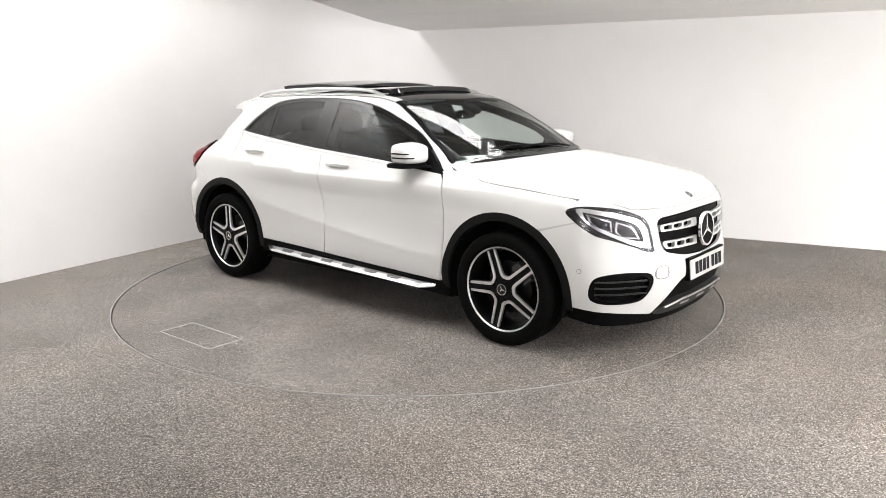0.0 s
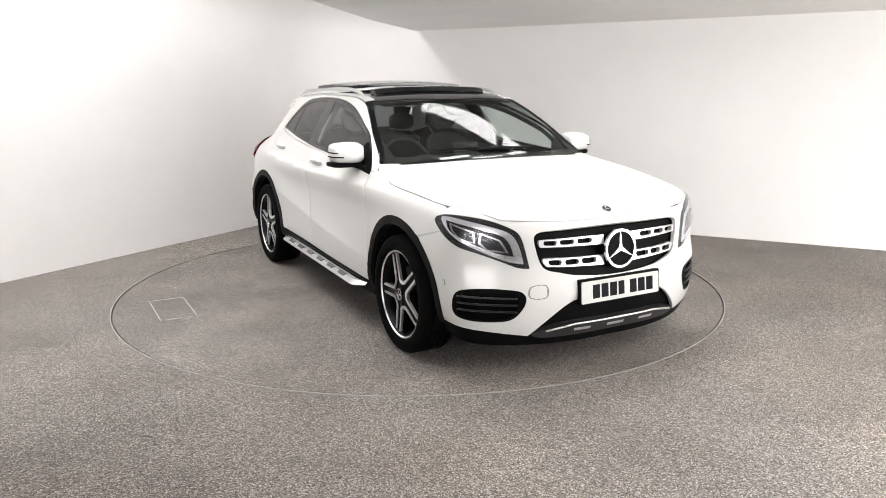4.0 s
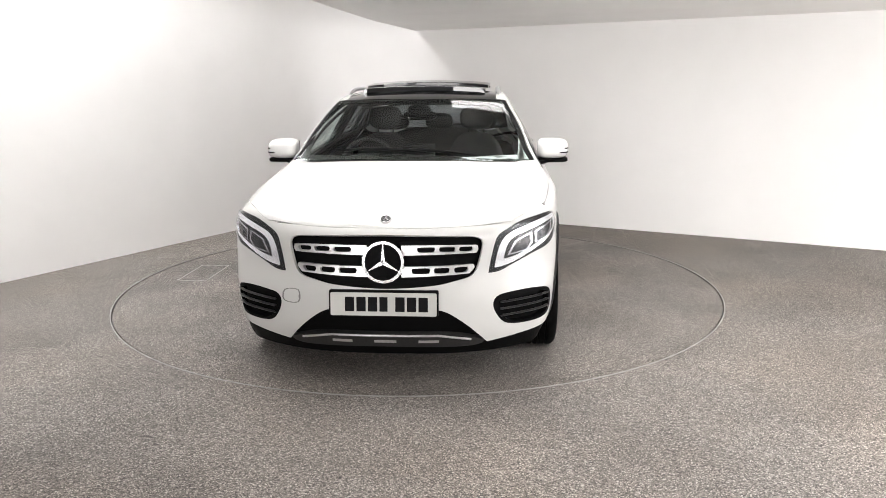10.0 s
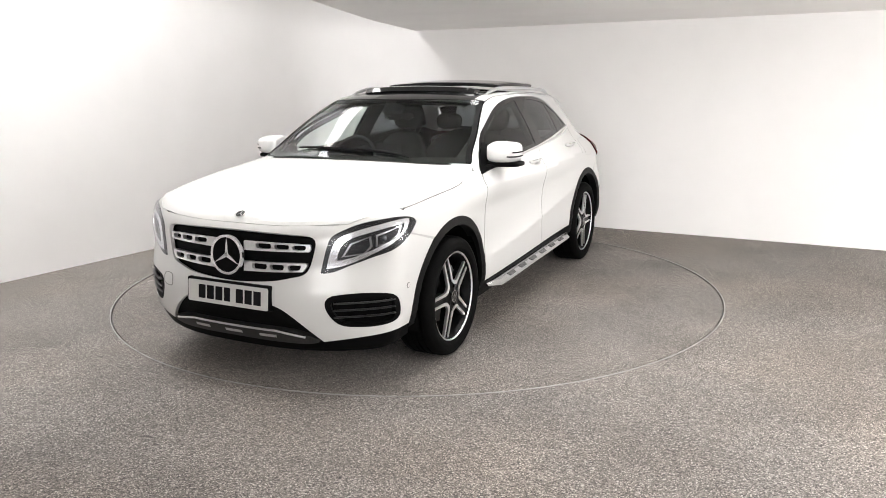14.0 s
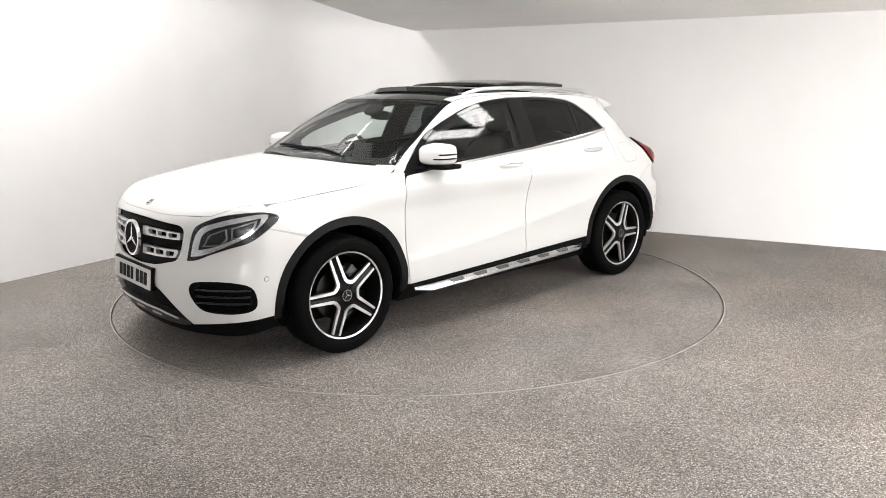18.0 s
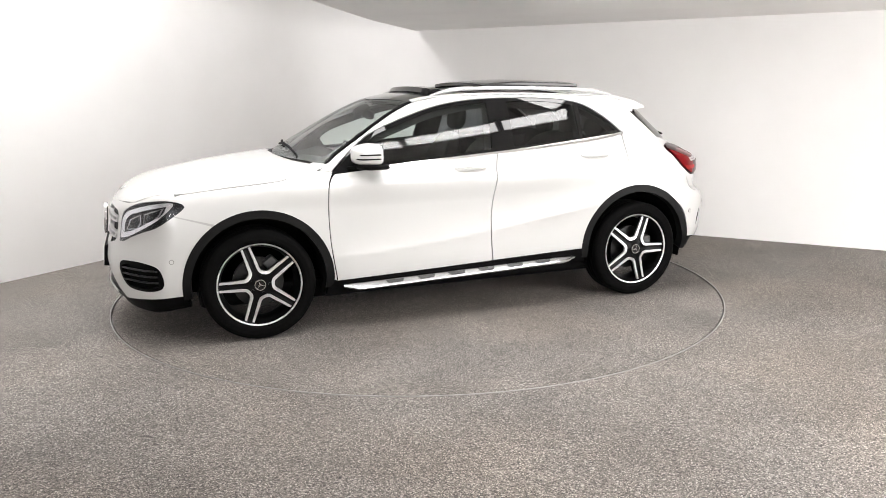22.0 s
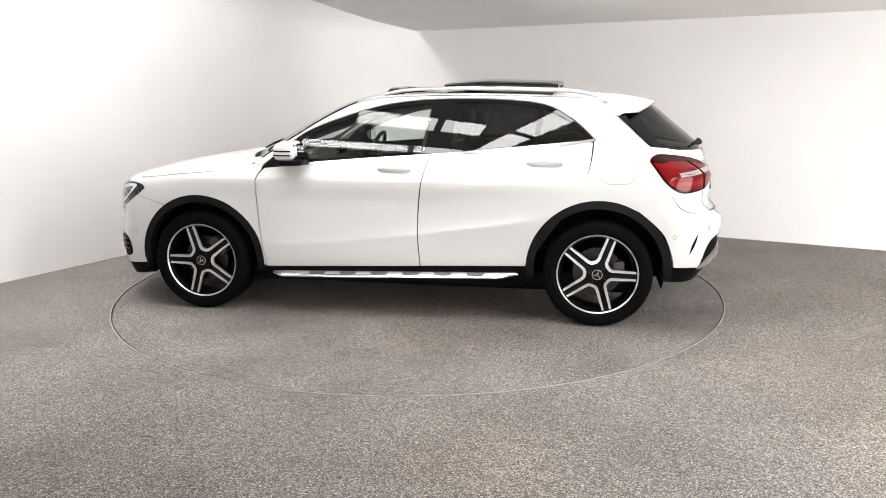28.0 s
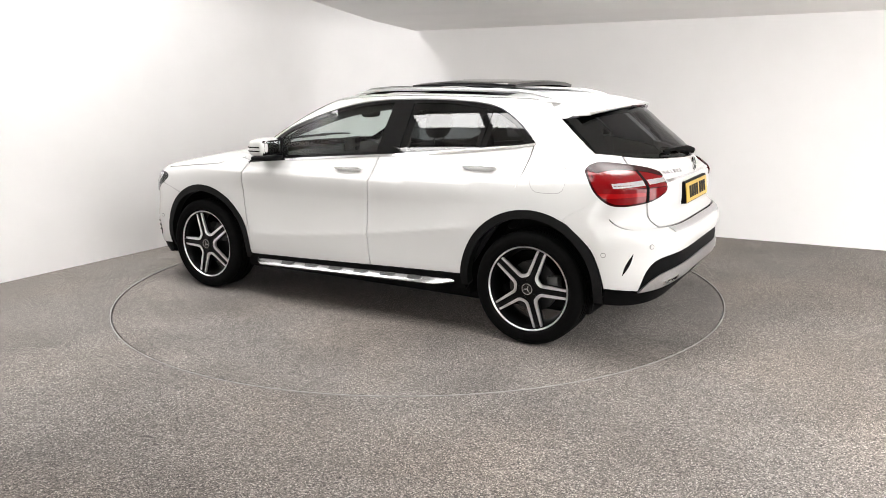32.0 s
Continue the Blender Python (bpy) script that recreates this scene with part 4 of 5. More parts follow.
def build_middle():
    # bonnet
    half = "2.138,0 2.131,0.24 2.096,0.44 2.024,0.620! " + " ".join("%.3f,%.3f" % e for e in EDGE[1:-1]) + " 0.985,0.700! 1.065,0.50 1.105,0.22 1.112,0"
    w = half.split()
    back = []
    for q in reversed(w[1:-1]):
        e = "!" if q.endswith("!") else ""
        u, v = q.rstrip("!").split(",")
        back.append("%s,-%s%s" % (u, v, e))
    panel("bonnet", " ".join(w + back), "top", PAINT, car, grid=0.04, pillow=(0.0016, 0.005))
    bum = panel("front_bumper", sym(LEAD + "! 55.5,0.85 52.6,0.795! 65.1,0.722! 57.8,0.555 55.0,0.40 54.9,0.305! 45,0.290 36,0.269 29,0.251! 22,0.366 17,0.428 13,0.444 0,0.447"), "nose", PAINT, car, grid=0.03, skirt=0.02,
                holes=(sym("0,0.807 24.7,0.797 27.6,0.776 27.3,0.715 25,0.614 19.8,0.582 13.5,0.561 0,0.547"),
                       "29.7,0.462 31.6,0.501 40.5,0.514 47.8,0.497 50.0,0.444 49.5,0.362 43.4,0.335 34.4,0.343 30.8,0.400",
                       "-29.7,0.462 -30.8,0.400 -34.4,0.343 -43.4,0.335 -49.5,0.362 -50.0,0.444 -47.8,0.497 -40.5,0.514 -31.6,0.501"))
    # flanges under the shut lines
    panel("nose_flange", sym("0,0.945 30,0.93 47,0.905! 44,0.845 30,0.855 0,0.865"), "nose", PAINT, car, off=-0.005, skirt=0.002, grid=0.04)
    for q in (1, -1):
        out = " ".join("%.3f,%.3f" % (x, y + 0.022) for x, y in EDGE[2:-1])
        inn = " ".join("%.3f,%.3f" % (x, y - 0.030) for x, y in reversed(EDGE[2:-1]))
        panel("bonnet_flange", out + "! " + inn.replace(" ", "! ", 1) + "!", "top", FAINT, car, q, off=-0.005, skirt=0.002, grid=0.04)
        panel("fender_top", "1.20,0.838! 1.07,0.788 0.985,0.693! 0.958,0.672! " + WS_SIDE[0] + "! 0.860,0.775! 0.95,0.812 1.06,0.832", "top", PAINT, car, q, off=-0.002, skirt=0.004, grid=0.03)
        panel("corner_flange", "53.5,0.775! 57.5,0.875! 70,0.80! 67,0.715! 60,0.71", "nose", PALEGAP, car, q, off=-0.004, skirt=0.002, grid=0.04)
        panel("quarter_flange", "52.5,0.735! 68.5,0.758! 70.0,0.81! 61.5,0.90! 55,0.875!", "tail", PAINT, car, q, off=-0.005, skirt=0.002, grid=0.04)
    panel("inner_front", sym("0,0.88 50,0.84! 54,0.30! 0,0.25"), "nose", SEAM, car, off=-0.055, skirt=0.003, grid=0.06)
    panel("tow_cover", "-28.4,0.519 -24.4,0.524 -24.3,0.465 -28.5,0.466", "nose", PAINT, bum, off=0.0022, skirt=0.003, pillow=(0.002, 0.004), grid=0.02)
    panel("tow_cover_gap", "-28.7,0.521 -24.1,0.526 -24.0,0.463 -28.8,0.464", "nose", FAINT, bum, off=0.0004, skirt=0.002, pillow=(0.0, 0.004), grid=0.02)
    # grille
    gr = panel("grille", sym("0,0.803 24.5,0.793 27.2,0.772 26.9,0.715 24.7,0.617 19.6,0.586 13.5,0.565 0,0.551"), "nose", BLACK, car, off=-0.03, skirt=0.003, grid=0.04, label="black grille with two silver louvres and a round badge")
    for q in (1, -1):
        up = "5.0,0.757! 15,0.758 26.2,0.752 26.4,0.735 25.8,0.716! 15,0.712 5.0,0.708!"
        lo = "5.0,0.652! 15,0.655 25.0,0.659 25.2,0.645 23.7,0.616! 15,0.608 5.0,0.602!"
        uh = ("24.9,0.747 21.3,0.747 21.0,0.738 21.3,0.725 24.7,0.725 25.0,0.738", "19.9,0.747 15.8,0.748 15.5,0.738 15.8,0.725 19.8,0.725 20.1,0.738", "14.3,0.748 9.6,0.748 9.3,0.738 9.6,0.724 14.2,0.724 14.5,0.738")
        lh = ("23.4,0.648 19.8,0.646 19.5,0.636 19.8,0.621 22.9,0.624 23.4,0.637", "18.2,0.646 14.2,0.645 13.9,0.635 14.2,0.620 18.1,0.621 18.4,0.636", "12.8,0.645 8.0,0.644 7.7,0.634 8.0,0.618 12.7,0.619 13.0,0.634")
        panel("louvre", up, "nose", LOUVRE, gr, q, off=0.004, skirt=0.022, grid=0.02, pillow=(0.006, 0.012), holes=uh, res=0.012)
        panel("louvre", lo, "nose", LOUVRE, gr, q, off=0.004, skirt=0.022, grid=0.02, pillow=(0.006, 0.012), holes=lh, res=0.012)
    emblem("badge", (2.205, 0, 0.680), (1, 0, 0.08), (0, 1, 0), 0.103, gr, BADGE, BLACK)
    p, nn = spot(0, 0.872, "nose")
    emblem("bonnet_badge", p, nn, (0, 1, 0), 0.028, car, BADGE, STEEL)
    # lower intake, skid plate and lip
    panel("lower_intake", sym("0,0.452 13,0.449 17.3,0.433 22.3,0.371 29.5,0.250! 18,0.27 0,0.27"), "nose", BLACK, car, off=-0.03, skirt=0.003, grid=0.04)
    sk = panel("skid_plate", sym("0,0.310 18.3,0.306 28.3,0.262! 27.5,0.245 23.5,0.233 0,0.236"), "nose", SKID, car, off=0.006, skirt=0.03, grid=0.025, pillow=(0.008, 0.016), label="dull silver skid plate")
    bar("edge", [spot(d, 0.309 - 0.006 * max(abs(d) - 15, 0) ** 1.05 * 0.45, "nose", 0.008)[0] for d in np.linspace(-24, 24, 33)], 0.006, SILVER, sk, n=8)
    for a, b in ((-3.2, 3.2), (9.5, 15.2), (-15.2, -9.5)):
        panel("rib", "%.1f,0.282! %.1f,0.282! %.1f,0.268! %.1f,0.268!" % (a, b, b, a), "nose", SILVER, sk, off=0.010, skirt=0.004, grid=0.02)
    panel("lip", sym("0,0.240 23.5,0.236 29,0.254 36,0.272 45,0.293 54.8,0.308! 55.4,0.225! 40,0.192 0,0.185"), "nose", BLACK, car, off=-0.006, skirt=0.05, grid=0.05)
    # front plate: writing as plain bars
    plate("front_plate", Vector((2.232, 0, 0.474)), Vector((1, 0, 0.10)), Vector((0, 1, 0)), PLATE_W)
    # glass, cowl, roof
    left = " ".join(WS_SIDE)
    right = " ".join("%s,-%s" % tuple(q.split(",")) for q in reversed(WS_SIDE))
    WS = "1.105,0 1.07,0.35 0.985,0.60! " + left + "! 0.345,0.33 0.398,0 0.345,-0.33 " + right.replace(" ", "! ", 1) .replace("!", "!", 1) + " 0.985,-0.60!"
    IN = "1.045,0 1.01,0.35 0.935,0.57 0.890,0.675! 0.66,0.675 0.46,0.610 0.335,0.560! 0.372,0.33 0.395,0 0.372,-0.33 0.335,-0.560! 0.46,-0.610 0.66,-0.675 0.890,-0.675! 0.935,-0.57 1.01,-0.35"
    ws = panel("windscreen", WS, "top", CLEAR, car, off=0.0, skirt=0.004, glazing="screen", label="clear laminated windscreen with a black printed border")
    ws.visible_shadow = False
    panel("border", WS, "top", SCREENBLACK, ws, off=-0.004, skirt=0.003, holes=(IN,))
    # black trim between the screen and the pillars
    for q in (1, -1):
        inn = " ".join("%.3f,%.4f" % (p[0] + 0.004, p[1] - 0.042) for p in reversed(RIM[:6]))
        panel("screen_trim", left.replace(" ", "! ", 1) + "! " + inn.replace(" ", "! ", 1) + "!", "top", BLACK, ws, q, off=0.0025, skirt=0.004, grid=0.03)
    panel("cowl", "1.13,0! 1.08,0.42 0.995,0.675 0.955,0.685! 0.93,0.62 1.045,0.35 1.08,0! 1.045,-0.35 0.93,-0.62 0.955,-0.685! 0.995,-0.675 1.08,-0.42", "top", BLACK, car, off=-0.006, skirt=0.02)
    for q, pts in ((1, ((1.05, 0.42), (1.045, 0.12), (1.05, -0.20))), (2, ((0.985, -0.45), (1.035, -0.22), (1.065, 0.10)))):
        pp = []
        for t in np.linspace(0, 1, 9):
            a, b, c = (Vector((*k, 0)) for k in pts)
            m = a * (1 - t) ** 2 + b * 2 * t * (1 - t) + c * t * t
            k, nn = spot(m.x - 0.035, m.y, "top", 0.014)
            pp.append(k)
        bar("wiper", pp, 0.009, BLACK, car, n=8, taper=lambda t: 0.6 + 0.4 * math.sin(math.pi * t))
    OPEN = "0.085,-0.40 0.10,0 0.085,0.40! -0.42,0.40! -0.40,0 -0.42,-0.40!"
    rl = " ".join(ROOF_SIDE)
    rr = " ".join("%s,-%s" % tuple(q.split(",")) for q in reversed(ROOF_SIDE))
    roof = panel("roof", "0.388,0 0.335,0.33 " + rl.replace(" ", "! ", 1) + "! -1.375,0.30 -1.385,0 -1.375,-0.30 " + rr.replace(" ", "! ", 1) + "! 0.335,-0.33", "top", GLOSSBLACK, car, holes=(OPEN,), skirt=0.03, label="black glass roof with an open front section")
    for q in (1, -1):
        inner = " ".join("%.3f,%.4f" % (p[0], 0.518 + 0.012 * math.cos(p[0])) for p in RIM[5:][::-1])
        panel("roof_side", rl.replace(" ", "! ", 1) + "! " + inner.replace(" ", "! ", 1) + "!", "top", PAINT, roof, q, off=0.004, skirt=0.01)
    panel("roof_rear", "-1.03,0 -1.03,0.515! -1.2,0.535 -1.375,0.545! -1.395,0 -1.375,-0.545! -1.2,-0.535 -1.03,-0.515!", "top", PAINT, roof, off=0.003, skirt=0.006, grid=0.04)
    panel("roof_opening_frame", "0.06,-0.38! 0.06,0.38! -0.40,0.38! -0.40,-0.38!", "top", BLACK, roof, off=-0.05, skirt=0.01, holes=("0.03,-0.34! -0.36,-0.34! -0.36,0.34! 0.03,0.34!",), grid=0.05)
    panel("sliding_roof_glass", "-0.30,-0.46 -0.285,0 -0.30,0.46! -0.7,0.47 -1.06,0.46! -1.085,0 -1.06,-0.46! -0.7,-0.47", "top", GLOSSBLACK, car, off=0.052, skirt=0.022, pillow=(0.006, 0.012),
                relief=lambda uv, dist, p: 0.018 * step(-0.30, -0.62, -uv[:, 0] * -1.0), label="tilted black glass roof panel slid open")
    v = []
    n = 24
    prof = ((0.02, -0.03), (0.035, 0.005), (0.010, 0.036), (-0.045, 0.040), (-0.075, 0.030), (-0.06, 0.018), (-0.01, 0.012), (0.0, -0.03))
    for i in range(n + 1):
        y = -0.45 + 0.90 * i / n
        p, nn = spot(0.085 + 0.02 * (1 - (y / 0.455) ** 2), y, "top")
        for dx, dz in prof:
            v.append((p.x + dx - 0.25 * max(abs(y) - 0.39, 0), y, p.z + dz - 0.15 * max(abs(y) - 0.41, 0)))
    m = len(prof)
    f = [(i * m + j, (i + 1) * m + j, (i + 1) * m + (j + 1) % m, i * m + (j + 1) % m) for i in range(n) for j in range(m)] + [tuple(range(m)), tuple(range(n * m, n * m + m))[::-1]]
    wd = link_mesh("wind_deflector", v, f, GLOSSBLACK, car, label="raised black wind deflector at the roof opening")
    wd.data.set_sharp_from_angle(angle=radians(40))
    # tail
    panel("inner_tail", sym("0,1.05 40,1.0! 54,0.50! 40,0.42! 0,0.44"), "tail", SEAM, car, off=-0.03, skirt=0.003, grid=0.06)
    tg = panel("tailgate", sym("0,1.088 28,1.094 42,1.112! 41.4,1.0 40.9,0.86 39.9,0.79 37.0,0.742! 20,0.738 0,0.738"), "tail", PAINT, car)
    rb = panel("rear_bumper", sym("0,0.732 20,0.732 37,0.736 50,0.745 56.0,0.852! 59.5,0.862! 66.3,0.795! 67.3,0.766! 59.8,0.640 56.8,0.53 54.9,0.405! 44.5,0.385! 42.5,0.505 38,0.568 25,0.588 0,0.592"), "tail", PAINT, car, skirt=0.02)
    panel("valance", sym("0,0.60 25,0.596 38.5,0.576 43,0.51 45,0.40 44,0.36! 38,0.44 29,0.47 0,0.48"), "tail", BLACK, car, off=-0.012, skirt=0.02)
    rs = panel("rear_skid_plate", sym("0,0.500 28.5,0.494 38.2,0.462 44,0.368! 37,0.378 27,0.40 0,0.41"), "tail", SILVER, car, off=0.003, skirt=0.04, pillow=(0.008, 0.016), grid=0.03, label="silver rear skid plate")
    panel("rear_lip", sym("0,0.415 27,0.405 44.5,0.36 54.9,0.41! 54.2,0.29! 40,0.27 0,0.28"), "tail", BLACK, car, off=-0.02, skirt=0.05, grid=0.05)
    for q in (1, -1):
        panel("tail_pipe_finisher", "28,0.448! 36,0.432! 35.5,0.408! 28,0.420!", "tail", CHROME, rs, q, off=0.008, skirt=0.01, grid=0.02, holes=("29,0.441! 35,0.428! 34.7,0.415! 29,0.426!",), res=0.015)
        panel("tail_pipe", "28.5,0.445! 35.5,0.430! 35,0.411! 28.5,0.423!", "tail", SEAM, rs, q, off=0.0055, skirt=0.002, grid=0.03)
    panel("load_strip", sym("0,0.731 20,0.731 33,0.732! 31,0.704! 20,0.698 0,0.697"), "tail", SILVER, rb, off=0.006, skirt=0.008, pillow=(0.004, 0.006))
    panel("tailgate_strip", sym("0,0.992 15,0.991 31.0,0.986! 31.0,0.972! 15,0.976 0,0.977"), "tail", CHROME, tg, off=0.008, skirt=0.008, pillow=(0.004, 0.006), label="chrome strip over the plate")
    rw = panel("rear_window", sym("0,1.385 0.30,1.372 0.60,1.325! 0.640,1.130! 0.36,1.102 0,1.095"), "back", PRIVACY, car, off=-0.002, skirt=0.004, label="dark tinted rear window")
    rw.visible_shadow = False
    panel("border", sym("0,1.385 0.30,1.372 0.60,1.325! 0.640,1.130! 0.36,1.102 0,1.095"), "back", SCREENBLACK, rw, off=-0.006, skirt=0.003, holes=(sym("0,1.365 0.30,1.352 0.465,1.335! 0.575,1.140! 0.33,1.122 0,1.115"),))
    pp = [spot(y, z, "back", 0.016)[0] for y, z in ((-0.02, 1.108), (0.04, 1.125), (0.16, 1.128), (0.30, 1.122))]
    bar("rear_wiper", pp, 0.014, BLACK, car, n=8, taper=lambda t: 1.5 - t)
    for q in (1, -1):
        panel("roof_corner", "-1.26,0.49! -1.26,0.56! -1.39,0.55! -1.415,0.47! -1.34,0.46!", "top", PAINT, roof, q, off=0.0045, skirt=0.008, grid=0.03)
        panel("gate_corner", "0.44,1.445! 0.575,1.39! 0.615,1.325! 0.595,1.328! 0.52,1.368! 0.44,1.385!", "back", PAINT, tg, q, off=0.004, skirt=0.008, grid=0.03)
    # roof spoiler
    v, f = [], []
    n, m = 28, 10
    under = []
    for i in range(n + 1):
        y = -0.56 + 1.12 * i / n
        a, _ = spot(-1.335, y * 0.94, "top")
        tip = Vector((-1.715 + 0.42 * (abs(y) / 0.56) ** 2 * 0.30, y, 1.407 - 0.045 * (y / 0.56) ** 2))
        row = []
        for j in range(m + 1):
            t = j / m
            q = a.lerp(tip, t)
            q.z += 0.012 * math.sin(math.pi * t)
            row.append(q)
        row.append(tip + Vector((0.004, 0, -0.014)))
        row.append(tip + Vector((0.02, 0, -0.017)))
        v += row
        under += [(tip + Vector((0.021, 0, -0.013))).lerp(Vector((-1.46, y * 0.97, min(a.z - 0.045, 1.398))), j / 4) for j in range(5)]
    k = len(row)
    f = [(i * k + j, (i + 1) * k + j, (i + 1) * k + j + 1, i * k + j + 1) for i in range(n) for j in range(k - 1)]
    sp = link_mesh("roof_spoiler", v, f, PAINT, car)
    sp.data.set_sharp_from_angle(angle=radians(40))
    fu = [(i * 5 + j, i * 5 + j + 1, (i + 1) * 5 + j + 1, (i + 1) * 5 + j) for i in range(n) for j in range(4)]
    # white cheeks that run down on to the pillars
    for i in (0, n):
        top = v[i * k:i * k + m + 1]
        inw = -0.012 if i else 0.012
        low = [p + Vector((0.0, -inw * 3.4 * (1 - j / m), -(0.115 * (1 - j / m) + 0.018))) for j, p in enumerate(top)]
        link_mesh("cheek", top + low, [(j, j + 1, m + 2 + j, m + 1 + j) for j in range(m)], PAINT, sp)
    link_mesh("underside", under, [f_[::-1] for f_ in fu], BLACK, sp, label="black underside of the spoiler")
    bm = box(bmesh.new(), (-1.700, 0, 1.390), (0.012, 0.30, 0.010), bevel=0.003, seg=1)
    part("brake_light", bm, REDDARK, sp)
    plate("rear_plate", Vector((-2.090, 0, 0.885)), Vector((-1, 0, 0.12)), Vector((0, -1, 0)), PLATE_Y)
    # model lettering as plain bars, round badge
    for i, wd_ in enumerate((0.030, 0.024, 0.030, 0.012, 0.022, 0.022, 0.022)):
        y = 0.475 - i * 0.036
        p, nn = spot(y, 1.020, "back")
        flat_shape("badge_bar", [(-wd_ / 2, -0.012), (wd_ / 2, -0.012), (wd_ / 2, 0.012), (-wd_ / 2, 0.012)], p, (0, -1, 0), nn, 0.003, CHROME, tg)
    p, nn = spot(0, 1.040, "back")
    emblem("tailgate_badge", p, nn, (0, -1, 0), 0.042, tg, CHROME, STEEL)
    # fuel flap
    panel("fuel_flap", "-1.344,1.031 -1.388,1.057 -1.525,1.058 -1.552,1.023 -1.553,0.958 -1.527,0.924 -1.391,0.923 -1.349,0.966", "side", PAINT, car, 1, off=0.0024, skirt=0.004, pillow=(0.0012, 0.004), grid=0.02)
    panel("flap_gap", "-1.341,1.032 -1.387,1.060 -1.526,1.061 -1.555,1.024 -1.556,0.957 -1.528,0.921 -1.390,0.920 -1.346,0.965", "side", material("flap_line", (0.32, 0.32, 0.315), 0.7), car, 1, off=0.0004, skirt=0.001, grid=0.03, pillow=(0, 0.01))


def plate(name, c, normal, x_dir, mat):
    """Number plate in a black holder; the writing is plain bars."""
    n = normal.normalized()
    w, h, r = 0.262, 0.057, 0.008
    rect = []
    for cx, cy, a in ((w - r, h - r, 0), (-w + r, h - r, 90), (-w + r, -h + r, 180), (w - r, -h + r, 270)):
        rect += [(cx + r * math.cos(radians(a + 22.5 * k)), cy + r * math.sin(radians(a + 22.5 * k))) for k in range(5)]
    holder = flat_shape(name, [(a * 1.03, b * 1.16 + 0.004) for a, b in rect], c - n * 0.03, x_dir, n, 0.030, BLACK, car, label="registration plate in a black holder, writing as plain bars")
    flat_shape("plate", rect, c, x_dir, n, 0.004, mat, holder)
    x = -0.190
    for i in range(7):
        bw = 0.046 if i != 3 else 0.040
        flat_shape("bar", [(x, -0.036), (x + bw, -0.036), (x + bw, 0.036), (x, 0.036)], c + n * 0.004, x_dir, n, 0.0012, INK, holder)
        x += bw + (0.011 if i != 3 else 0.038)


